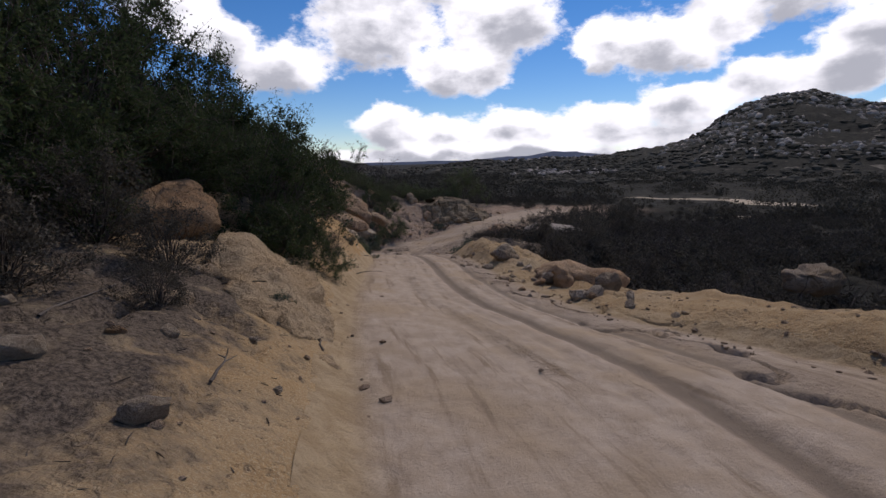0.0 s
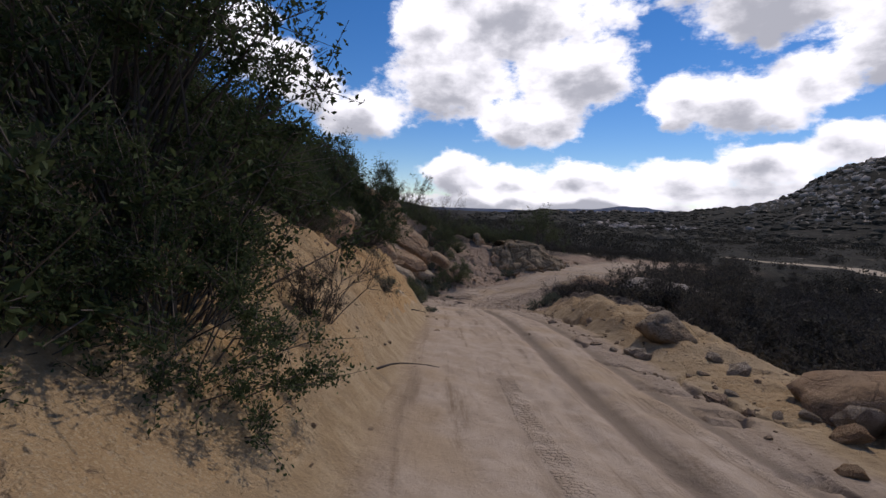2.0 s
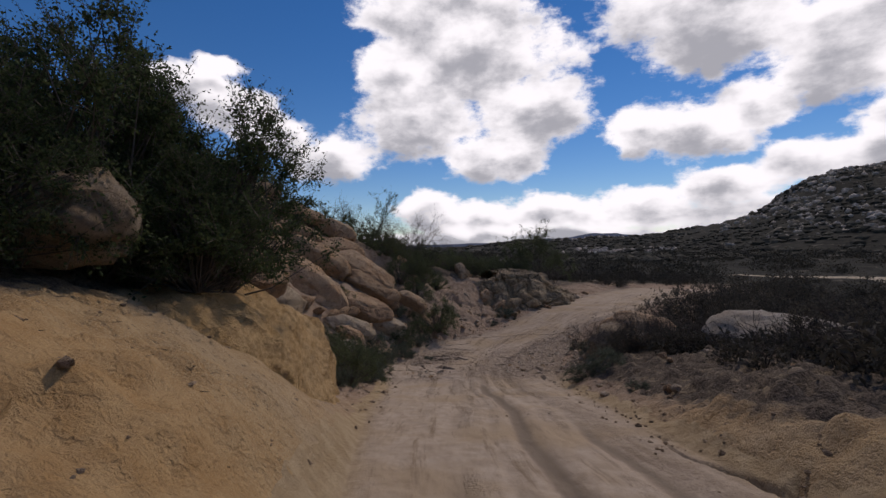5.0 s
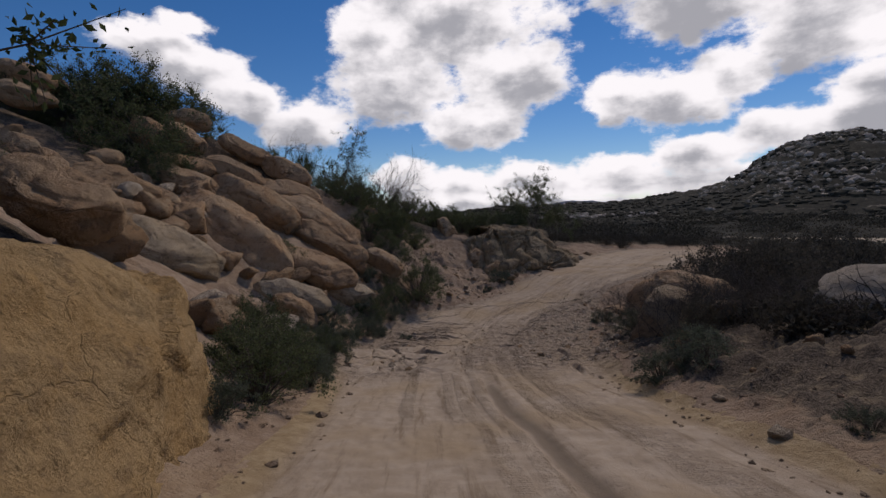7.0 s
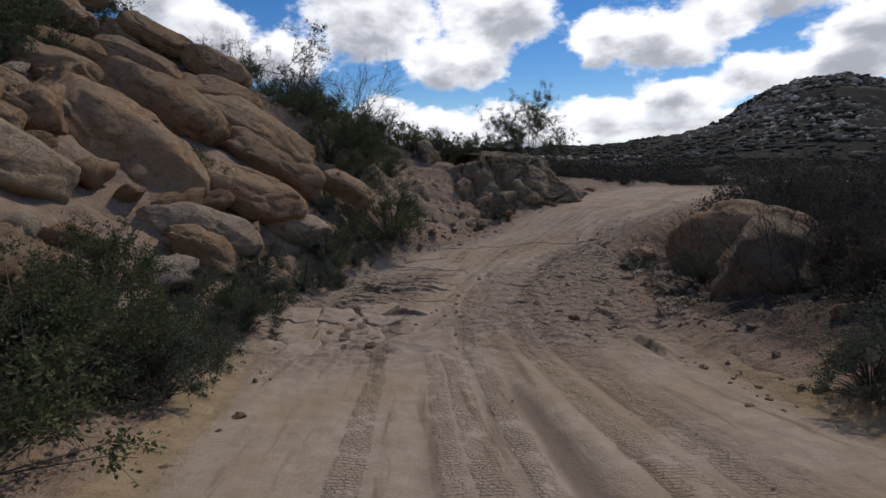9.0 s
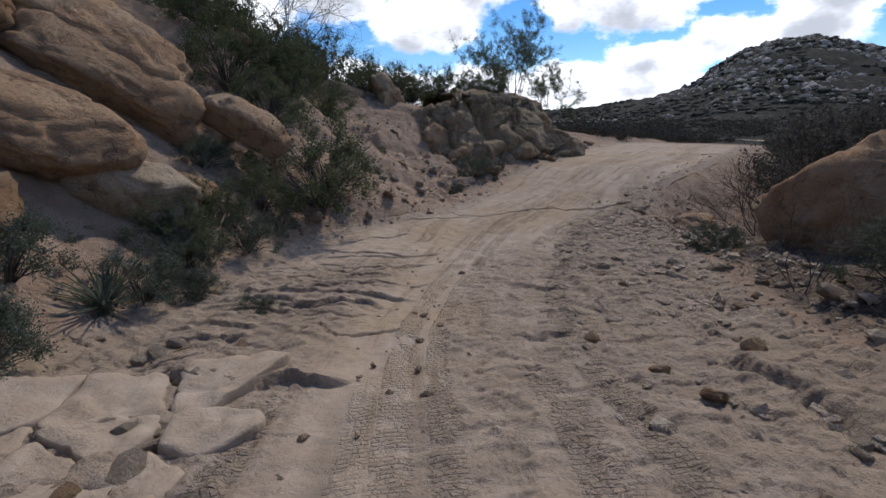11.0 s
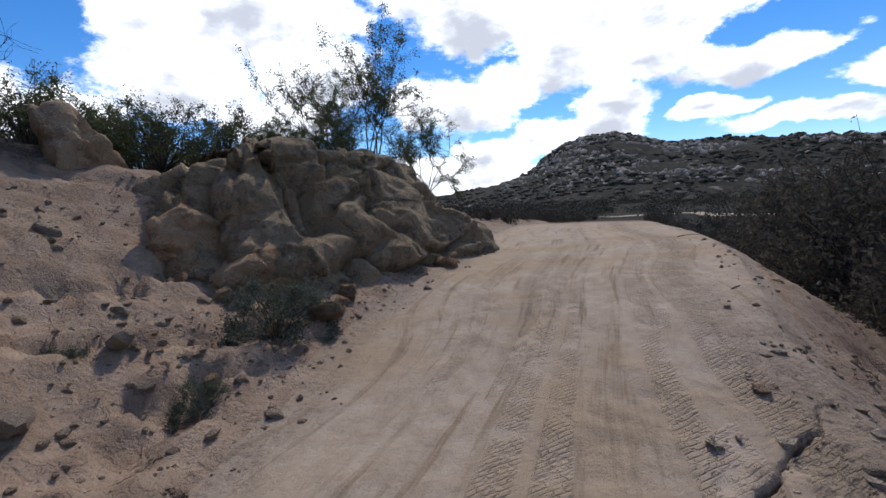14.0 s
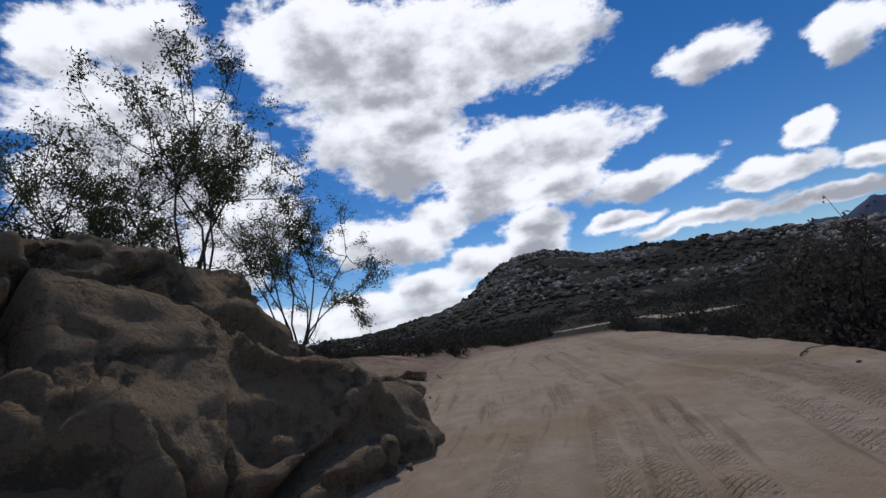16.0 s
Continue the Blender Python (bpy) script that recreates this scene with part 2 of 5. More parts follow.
def ground_material():
    m, t, p = surface("dirt_and_brush", 0.95)
    at = position(t)
    fine, mid, wide = noise_node(t, at, 30, 6, 0.7), noise_node(t, at, 3.2, 6, 0.6), noise_node(t, at, 0.5, 4)
    sand = mix(t, ramp(t, mid, 0.35, 0.65), (0.375, 0.26, 0.14), (0.31, 0.20, 0.098))
    sand = mix(t, ramp(t, fine, 0.55, 0.75), sand, (0.19, 0.135, 0.085))
    sand = mix(t, ramp(t, wide, 0.45, 0.7), sand, (0.345, 0.255, 0.155))
    sand = mix(t, ramp(t, noise_node(t, at, 13, 3, 0.6), 0.40, 0.30), sand, (0.15, 0.105, 0.065))
    sand = mix(t, ramp(t, noise_node(t, at, 70, 3, 0.7), 0.5, 0.62), sand, (0.39, 0.295, 0.18))
    place = t.nodes.new("ShaderNodeSeparateXYZ")
    link(t, at, place.inputs[0])
    red = mix(t, ramp(t, mid, 0.35, 0.65), (0.33, 0.245, 0.18), (0.25, 0.175, 0.125))
    red = mix(t, ramp(t, fine, 0.52, 0.72), red, (0.17, 0.12, 0.09))
    sand = mix(t, math_node(t, "MULTIPLY", ramp(t, math_node(t, "MULTIPLY_ADD", wide, 6.0, place.outputs[1]), 22.0, 31.0), 0.9), sand, red)
    clay = mix(t, ramp(t, mid, 0.35, 0.65), (0.40, 0.255, 0.12), (0.34, 0.20, 0.085))
    sand = mix(t, math_node(t, "MULTIPLY", read(t, "ochre"), 0.75), sand, clay)
    sand = mix(t, math_node(t, "MULTIPLY", read(t, "vein"), ramp(t, fine, 0.35, 0.6)), sand, (0.60, 0.50, 0.36))
    litter = mix(t, ramp(t, fine, 0.35, 0.65), (0.05, 0.04, 0.032), (0.16, 0.125, 0.095))
    litter = mix(t, ramp(t, mid, 0.5, 0.7), litter, (0.22, 0.17, 0.115))
    near = mix(t, ramp(t, math_node(t, "ADD", read(t, "bare"), math_node(t, "MULTIPLY", math_node(t, "SUBTRACT", mid, 0.5), 0.9)), 0.35, 0.65), litter, sand)
    stone = noise_node(t, at, 0.13, 6, 0.65)
    brush = mix(t, ramp(t, noise_node(t, at, 0.35, 5, 0.7), 0.3, 0.7), (0.016, 0.016, 0.014), (0.05, 0.046, 0.036))
    wild = mix(t, ramp(t, stone, 0.60, 0.68), brush, (0.23, 0.195, 0.155))
    wild = mix(t, ramp(t, math_node(t, "ADD", read(t, "pale"), math_node(t, "MULTIPLY", math_node(t, "SUBTRACT", stone, 0.5), 0.8)), 0.4, 0.6), wild, (0.44, 0.36, 0.26))
    link(t, mix(t, read(t, "brush"), near, wild), p.inputs["Base Color"])
    pits = ramp(t, noise_node(t, at, 13, 3, 0.6), 0.36, 0.5)
    lumps = math_node(t, "ADD", math_node(t, "MULTIPLY", fine, 0.5), mid)
    lumps = math_node(t, "ADD", lumps, math_node(t, "MULTIPLY", pits, 0.2))
    lumps = math_node(t, "MULTIPLY_ADD", noise_node(t, at, 9, 5, 0.7), 0.7, lumps)
    relief(t, p, lumps, 0.85, 0.055)
    return m


def road_material():
    m, t, p = surface("packed_sand", 0.92)
    at = position(t)
    fine, mid, wide = noise_node(t, at, 45, 6, 0.7), noise_node(t, at, 4, 5, 0.6), noise_node(t, at, 0.6, 4)
    pale = mix(t, ramp(t, mid, 0.35, 0.65), (0.395, 0.315, 0.24), (0.335, 0.26, 0.19))
    pale = mix(t, ramp(t, wide, 0.45, 0.65), pale, (0.34, 0.255, 0.17))
    pale = mix(t, ramp(t, fine, 0.58, 0.8), pale, (0.20, 0.155, 0.115))
    long = t.nodes.new("ShaderNodeCombineXYZ")
    link(t, math_node(t, "MULTIPLY", read(t, "across"), 5.0), long.inputs[0])
    link(t, math_node(t, "MULTIPLY", read(t, "along"), 0.45), long.inputs[1])
    streak = noise_node(t, long.outputs[0], 1.0, 6, 0.65)
    pale = mix(t, ramp(t, streak, 0.52, 0.68), pale, (0.235, 0.175, 0.12))
    worn_and_shaded = mix(t, ramp(t, read(t, "rut"), 0.3, 0.9), pale, (0.20, 0.155, 0.115))
    # shade inside cracks and under ledges, painted as a near-black brown
    worn_and_shaded = mix(t, ramp(t, read(t, "crack"), 0.35, 0.85), worn_and_shaded, (0.075, 0.055, 0.042))
    grit = ramp(t, noise_node(t, at, 18, 5, 0.7), 0.52, 0.66)
    soil = mix(t, math_node(t, "MULTIPLY", read(t, "loose"), ramp(t, mid, 0.3, 0.6, 0.35, 0.85)), worn_and_shaded, (0.26, 0.20, 0.148))
    loose = mix(t, math_node(t, "MULTIPLY", grit, read(t, "loose")), soil, (0.175, 0.13, 0.095))
    edge = mix(t, ramp(t, mid, 0.35, 0.65), (0.36, 0.27, 0.165), (0.28, 0.20, 0.115))
    link(t, mix(t, read(t, "rim"), loose, edge), p.inputs["Base Color"])
    # tread blocks pressed into the tracks
    u = t.nodes.new("ShaderNodeCombineXYZ")
    link(t, read(t, "along"), u.inputs[1])
    link(t, math_node(t, "ADD", read(t, "across"), math_node(t, "MULTIPLY", math_node(t, "SUBTRACT", noise_node(t, at, 9, 3), 0.5), 0.16)), u.inputs[0])
    blocks = t.nodes.new("ShaderNodeTexBrick")
    for key, value in (("Scale", 1.0), ("Mortar Size", 0.011), ("Mortar Smooth", 1.0), ("Brick Width", 0.06), ("Row Height", 0.042)):
        blocks.inputs[key].default_value = value
    link(t, u.outputs[0], blocks.inputs["Vector"])
    tread = math_node(t, "MULTIPLY", math_node(t, "MULTIPLY", math_node(t, "SUBTRACT", 1.0, blocks.outputs["Fac"]), read(t, "tread")), ramp(t, mid, 0.36, 0.52))
    first = relief(t, p, tread, 0.7, 0.03)
    rough = math_node(t, "ADD", math_node(t, "MULTIPLY", fine, 0.3), math_node(t, "MULTIPLY", mid, 0.9))
    lump = math_node(t, "MULTIPLY", noise_node(t, at, 13, 5, 0.7), math_node(t, "MULTIPLY_ADD", read(t, "loose"), 1.0, 0.1))
    relief(t, p, math_node(t, "ADD", rough, lump), 0.85, 0.045, first)
    return m


def granite_material(name, light, warm, dark, lichen=0.5):
    m, t, p = surface(name, 0.88)
    at = object_place(t)
    info = t.nodes.new("ShaderNodeObjectInfo").outputs["Random"]
    grain, mid, wide = noise_node(t, at, 60, 4, 0.8), noise_node(t, at, 5, 7, 0.65), noise_node(t, at, 1.1, 5, 0.6)
    base = mix(t, ramp(t, wide, 0.38, 0.62), light, warm)
    base = mix(t, math_node(t, "MULTIPLY", info, 0.5), base, warm)
    base = mix(t, ramp(t, mid, 0.52, 0.72), base, dark)
    base = mix(t, math_node(t, "MULTIPLY", ramp(t, noise_node(t, at, 2.3, 8, 0.7), 0.55, 0.62), lichen), base, (0.10, 0.085, 0.07))
    base = mix(t, math_node(t, "MULTIPLY", ramp(t, grain, 0.55, 0.75), 0.6), base, (0.14, 0.11, 0.085))
    bent = t.nodes.new("ShaderNodeVectorMath")
    bent.operation = "MULTIPLY_ADD"
    stir = t.nodes.new("ShaderNodeTexNoise")
    stir.inputs["Scale"].default_value, stir.inputs["Detail"].default_value = 1.6, 5.0
    link(t, at, stir.inputs["Vector"])
    link(t, stir.outputs["Color"], bent.inputs[0])
    bent.inputs[1].default_value = (0.7, 0.7, 0.7)
    link(t, at, bent.inputs[2])
    crack = ramp(t, cells(t, bent.outputs[0], 0.9, "DISTANCE_TO_EDGE"), 0.0, 0.014)
    crack = math_node(t, "MAXIMUM", crack, ramp(t, wide, 0.46, 0.40))
    base = mix(t, math_node(t, "MULTIPLY_ADD", crack, -0.22, 0.22), base, (0.07, 0.052, 0.04))
    base = mix(t, math_node(t, "MULTIPLY", ramp(t, noise_node(t, at, 26, 4, 0.7), 0.53, 0.66), 0.45), base, dark)
    link(t, base, p.inputs["Base Color"])
    pits = ramp(t, noise_node(t, at, 14, 3, 0.6), 0.34, 0.5)
    height = math_node(t, "ADD", math_node(t, "MULTIPLY", grain, 0.45), math_node(t, "MULTIPLY", mid, 1.3))
    height = math_node(t, "MULTIPLY_ADD", noise_node(t, at, 22, 5, 0.75), 0.6, height)
    height = math_node(t, "MULTIPLY_ADD", crack, 0.3, height)
    relief(t, p, math_node(t, "MULTIPLY_ADD", pits, 0.22, height), 1.0, 0.06)
    return m


def plant_material(name, dark, light, rough=0.6, through_light=0.35):
    m, t, p = surface(name, rough)
    isle = t.nodes.new("ShaderNodeNewGeometry").outputs["Random Per Island"]
    info = t.nodes.new("ShaderNodeObjectInfo").outputs["Random"]
    c = mix(t, isle, dark, light)
    c = mix(t, math_node(t, "MULTIPLY", info, 0.35), c, dark)
    link(t, c, p.inputs["Base Color"])
    if through_light:
        glow = t.nodes.new("ShaderNodeBsdfTranslucent")
        link(t, c, glow.inputs[0])
        both = t.nodes.new("ShaderNodeMixShader")
        both.inputs[0].default_value = through_light
        link(t, p.outputs[0], both.inputs[1])
        link(t, glow.outputs[0], both.inputs[2])
        out = next(n for n in t.nodes if n.type == "OUTPUT_MATERIAL")
        link(t, both.outputs[0], out.inputs[0])
    return m


GROUND = ground_material()
ROAD = road_material()
GRANITE = granite_material("tan_granite", (0.43, 0.315, 0.205), (0.41, 0.255, 0.145), (0.24, 0.16, 0.10), 0.4)
GREY_GRANITE = granite_material("grey_granite", (0.30, 0.242, 0.18), (0.285, 0.205, 0.13), (0.175, 0.13, 0.09), 0.5)
PALE_TAN = granite_material("pale_tan_granite", (0.46, 0.365, 0.26), (0.43, 0.32, 0.205), (0.27, 0.20, 0.135), 0.35)
BUFF = granite_material("buff_granite", (0.45, 0.345, 0.225), (0.42, 0.295, 0.17), (0.27, 0.19, 0.115), 0.35)
BROWN_GRANITE = granite_material("brown_granite", (0.37, 0.27, 0.175), (0.35, 0.215, 0.12), (0.20, 0.13, 0.08), 0.5)
WEATHERED = granite_material("weathered_granite", (0.31, 0.245, 0.165), (0.30, 0.215, 0.13), (0.14, 0.115, 0.075), 0.65)
PALE_GRANITE = granite_material("pale_granite", (0.40, 0.36, 0.31), (0.36, 0.30, 0.235), (0.25, 0.20, 0.155), 0.25)
SANDSTONE = granite_material("orange_granite", (0.49, 0.345, 0.185), (0.46, 0.295, 0.135), (0.29, 0.19, 0.10), 0.2)
SLAB = granite_material("sandy_slab", (0.50, 0.41, 0.315), (0.45, 0.355, 0.26), (0.33, 0.255, 0.185), 0.1)
SOIL = granite_material("clod_soil", (0.33, 0.25, 0.18), (0.29, 0.205, 0.14), (0.18, 0.13, 0.09), 0.3)
FAR_STONE = granite_material("far_stone", (0.43, 0.39, 0.345), (0.38, 0.31, 0.25), (0.27, 0.22, 0.18), 0.2)
# far rock with the blue of hazy air mixed into its base colour
HAZE_BLUE = granite_material("haze_blue_rock", (0.055, 0.075, 0.125), (0.05, 0.07, 0.115), (0.045, 0.06, 0.10), 0.1)
GREEN = plant_material("dark_green_leaves", (0.030, 0.045, 0.020), (0.10, 0.125, 0.055))
OLIVE = plant_material("olive_leaves", (0.055, 0.068, 0.033), (0.165, 0.185, 0.09))
SAGE = plant_material("grey_green_leaves", (0.06, 0.075, 0.05), (0.19, 0.21, 0.155))
DRY = plant_material("dry_brown_leaves", (0.05, 0.046, 0.038), (0.16, 0.14, 0.108), 0.8, 0.3)
BRUSH = plant_material("dark_dry_brush", (0.034, 0.032, 0.025), (0.125, 0.11, 0.084), 0.8, 0.2)
CHARRED = plant_material("charred_twigs", (0.032, 0.027, 0.024), (0.12, 0.10, 0.086), 0.85, 0)
BARK = plant_material("grey_bark", (0.05, 0.042, 0.036), (0.16, 0.135, 0.115), 0.85, 0)


# ---------------------------------------------------------------- lie of the land
def table(pairs, width=1.2):
    """A smooth curve through (y, value) pairs."""
    ys = np.arange(-40, 140, 0.1)
    v = np.interp(ys, [p[0] for p in pairs], [p[1] for p in pairs])
    k = np.hanning(int(width / 0.1) * 2 + 3)
    pad = len(k) // 2
    v = np.convolve(np.pad(v, pad, mode="edge"), k / k.sum(), "valid")
    return lambda y: np.interp(y, ys, v)


left_edge = table([(-40, 3), (-6, 0.3), (0, -0.35), (2, -0.68), (4, -1.1), (7, -1.6), (9, -1.8), (15, -2.35), (17.5, -2.65), (21, -3.3), (25.6, -4.1),
                   (28.5, -4.35), (33.5, -5.2), (35.2, -5.4), (37.4, -4.9), (39.6, -4.0), (41, -3.2), (42.6, -1.1), (44.3, 0.3), (45.8, 1.0),
                   (47.9, 3.1), (49, 4.2), (54, 7.1), (61, 12.5), (70, 22), (90, 45)], 0.8)
right_edge = table([(-40, 7), (-6, 4.6), (3.4, 3.9), (5, 3.4), (6.5, 2.7), (9, 2.0), (11, 1.7), (13.5, 1.45), (18, 0.85), (21.5, 0.6), (25, 0.8), (30, 0.85),
                    (34, 1.2), (36, 1.5), (40, 2.9), (42, 3.7), (43, 4.4), (45.5, 7.3), (48.3, 10.0), (50, 11.5), (54, 14.8), (61, 21), (70, 32), (90, 58)], 0.8)
road_height = table([(-40, 5.0), (-6, 0.85), (0, 0.1), (7.5, -0.85), (12, -1.35), (17.8, -2.1), (21.5, -2.75), (25, -3.5), (28.5, -4.3), (31, -4.85), (33.5, -5.2),
                     (36, -5.45), (39, -5.55), (41.7, -5.48), (43.5, -5.2), (45, -4.85), (47, -4.7), (50, -4.65), (58, -4.8), (80, -6.2), (140, -7)], 1.5)
OUT_L = [0, 0.3, 0.8, 1.5, 2.5, 4, 7, 12, 20, 40]
BANK_L = [
    (-8, 0, 0.1, 0.3, 0.6, 0.9, 1.4, 2.2, 3.5, 6, 12), (3, 0, 0.12, 0.35, 0.7, 1.0, 1.4, 2.2, 3.5, 6, 12),
    (6, 0, 0.08, 0.22, 0.6, 1.1, 1.5, 2.2, 3.6, 6.5, 13), (9, 0, 0.3, 0.75, 1.1, 1.4, 1.8, 2.6, 4, 7, 14),
    (13, 0, 0.25, 0.75, 1.2, 1.65, 2.2, 3.2, 4.8, 8, 15), (17, 0, 0.3, 0.75, 1.2, 1.6, 2.2, 3.4, 5.2, 9, 16),
    (21, 0, 0.4, 0.9, 1.3, 1.8, 2.4, 3.8, 5.8, 9.5, 17), (24, 0, 0.06, 0.18, 0.7, 2.1, 2.8, 4.2, 6.4, 10, 17), (28.3, 0, 0.05, 0.15, 0.5, 2.0, 2.8, 4.2, 6.4, 10, 17), (29.0, 0, 0.08, 0.2, 0.4, 1.1, 2.1, 4.0, 6.6, 10.5, 18),
]
BANK_L_FAR = [
    (34, 0, 0.1, 0.25, 0.6, 1.4, 2.6, 4.5, 7.2, 11, 17),
    (39, 0, 0.15, 0.45, 1.0, 2.0, 3.4, 5.0, 7.2, 11.5, 17), (42, 0, 0.12, 0.4, 1.0, 2.0, 3.3, 5.6, 8.2, 12, 17), (44, 0, 0.05, 0.15, 0.3, 0.8, 2.1, 5.0, 8.0, 11.5, 17),
    (48, 0, 0.06, 0.15, 0.3, 0.6, 1.35, 3.1, 5.6, 9, 14), (51, 0, 0.06, 0.2, 0.5, 1.0, 1.6, 2.2, 3.4, 6, 11),
    (55, 0, 0.06, 0.15, 0.4, 0.75, 1.1, 1.7, 2.6, 4, 6), (62, 0, 0.1, 0.3, 0.5, 0.7, 0.8, 0.9, 1.0, 1.4, 2), (90, 0, 0, 0.1, 0.1, 0.2, 0.3, 0.3, 0.2, 0, 0),
]
OUT_R = [0, 0.3, 0.8, 1.5, 2.5, 4, 7, 12, 25]
BANK_R = [
    (-8, 0, 0.05, 0.2, 0.3, 0.4, 0.3, -0.5, -2, -4), (4, 0, 0.15, 0.4, 0.5, 0.45, 0.2, -0.8, -2.2, -4.5), (8.5, 0, 0, 0.05, 0.15, 0.2, -0.2, -1.4, -2.6, -4.5),
    (11, 0, -0.02, 0, 0.05, -0.1, -0.6, -1.8, -3, -4.2), (15, 0, 0.18, 0.38, 0.28, -0.1, -0.9, -2.2, -3.2, -4), (19, 0, 0.22, 0.5, 0.45, 0.1, -0.6, -1.8, -2.6, -3.4),
    (23, 0, 0.1, 0.3, 0.5, 0.6, 0.4, -0.4, -1.2, -2.4), (28, 0, 0.08, 0.15, 0.3, 0.65, 0.9, 0.6, 0, -1.2), (32, 0, 0.15, 0.4, 0.7, 0.9, 1.0, 0.6, 0, -1.0),
    (36, 0, 0.05, 0.15, 0.3, 0.5, 0.5, 0.1, -0.5, -1),
]
BANK_R_FAR = [
    (40, 0, 0, 0, -0.1, -0.2, -0.5, -1, -1.2, -1.3), (43, 0, -0.2, -0.6, -1.1, -1.6, -1.9, -2, -2, -2), (47, 0, -0.15, -0.5, -1.1, -1.8, -2.3, -2.6, -2.6, -2.4),
    (60, 0, -0.15, -0.5, -1.1, -1.8, -2.3, -2.6, -2.6, -2.4), (90, 0, 0, 0, 0, -0.2, -0.4, -0.6, -0.8, -0.8),
]


def profile(d, y, out, rows):
    """Height over the road at a distance from its edge, between the cross-sections."""
    columns = [table([(r[0], r[1 + k]) for r in rows], 0.6)(y) for k in range(len(out))]
    h = columns[-1]
    for k in range(len(out) - 1, 0, -1):
        s = np.clip((d - out[k - 1]) / (out[k] - out[k - 1]), 0, 1)
        h = np.where(d < out[k], columns[k - 1] + (columns[k] - columns[k - 1]) * s, h)
    return h


def slant(edge, y):
    g = (edge(y + 0.5) - edge(y - 0.5))
    return 1 / np.sqrt(1 + g * g)


def land(x, y, detail=True):
    """Height of the ground, and how far a place lies outside the road's edges (negative inside)."""
    xl, xr = left_edge(y), right_edge(y)
    dl, dr = (xl - x) * slant(left_edge, y), (x - xr) * slant(right_edge, y)
    xc, w = (xl + xr) / 2, (xr - xl) / 2
    q = y + np.clip(x - xc, -4, 4) * 0.7 * step(y, 40, 44)
    zr = road_height(q) - 0.07 * np.clip(x - xc, -4, 4) * step(y, 2, 7) * (1 - step(y, 12, 16))
    z = zr + np.where(dl > 0, profile(np.maximum(dl, 0), y, OUT_L, BANK_L + BANK_L_FAR), 0) + np.where(dr > 0, profile(np.maximum(dr, 0), y, OUT_R, BANK_R + BANK_R_FAR), 0)
    valley = -6.3 + 0.8 * fbm(x / 35, y / 35, seed=5, octaves=3)
    z = np.where(dr > 0, z + (valley - z) * step(dr, 10, 34), z)
    far = np.hypot(x, y - 25)
    z = z + (valley - z) * step(far, 70, 190)
    out = np.maximum(dl, dr)
    if detail:
        rough = step(out, 0.0, 0.7)
        z = z + rough * (0.10 * fbm(x / 1.3, y / 1.3, seed=2, octaves=4) + 0.05 * np.abs(fbm(x / 0.35, y / 0.35, seed=3, octaves=3)))
        z = z + 0.15 * step(dr, 0.15, 0.6) * (1 - step(dr, 1.6, 2.6)) * step(y, 12, 14) * (1 - step(y, 23, 25)) * np.abs(fbm(x / 0.8, y / 0.9, seed=12, octaves=3))
        z = z + 0.22 * step(dr, 0.2, 0.9) * step(y, 19, 22) * (1 - step(y, 30, 33)) * np.abs(fbm(x / 0.6, y / 0.6, seed=13, octaves=4))
        gully = np.abs(fbm(x / 2.2, y / 1.1, seed=9, octaves=3))
        z = z + 0.18 * step(dl, 0.15, 0.6) * (1 - step(dl, 2.2, 3.5)) * step(y, 8, 10) * (1 - step(y, 19, 21)) * np.abs(fbm(x / 0.45, y / 0.55, seed=16, octaves=3))
        wash = step(dl, 0.2, 0.8) * step(y, 39.5, 41.5) * (1 - step(y, 47, 49.5))
        z = z + wash * (0.12 * np.abs(fbm(x / 0.4, y / 0.35, seed=14, octaves=4)) + 0.1 * fbm(x / 1.4, y / 1.1, seed=15, octaves=3))
        z = z - (0.16 + 0.12 * wash) * step(out, 0.3, 1.2) * (1 - step(gully, 0, 0.22)) * (1 - step(far, 50, 70))
    return z, dl, dr, out, w


def at_ground(x, y):
    return float(land(np.array([x]), np.array([y]))[0][0])


def spaced(lo, hi, fine, spans, growth, reach):
    """Grid lines: fine ones within spans, wider and wider beyond."""
    lines = [lo]
    while lines[-1] < hi:
        lines.append(lines[-1] + next((s for a, b, s in spans if a <= lines[-1] < b), fine))
    s, v = fine, lines[-1]
    while v < reach:
        s *= growth
        v += s
        lines.append(v)
    s, v, low = fine, lo, []
    while v > -reach:
        s *= growth
        v -= s
        low.append(v)
    return np.array(low[::-1] + lines)


gx = spaced(-14, 14, 0.2, [(-9, 5.5, 0.085)], 1.07, 4200)
gy = spaced(-3, 60, 0.11, [], 1.07, 4200)
X, Y = np.meshgrid(gx, gy)
Z, DL, DR, OUT, HALF = land(X, Y)
SINK = 0.22 * (1 - step(OUT, 0.02, 0.26)) * step(Y, -4, -3) * (1 - step(Y, 62, 64))
FARNESS = np.hypot(X, Y - 25)
bare = np.clip(1.15 - step(DL, 0.8, 3.2) * 0.9 - step(DR, 1.5, 4.0) * 0.95, 0, 1)
bare = np.where((Y > 14.5) & (Y < 28), np.maximum(bare, 1 - step(DL, 1.8, 3.4)), bare)
bare = np.where((Y < 5) & (DL > 0), np.minimum(bare, 0.66 - 0.42 * step(DL, 0.3, 1.8)), bare)
bare = np.where((Y > 29) & (Y < 46) & (DL > 0), np.maximum(bare, 0.9 - 0.5 * step(DL, 5, 9)), bare)
bare = np.where((Y > 41) & (Y < 52) & (DL > 0), np.maximum(bare, 0.95 - 0.7 * step(DL, 4, 7)), bare)
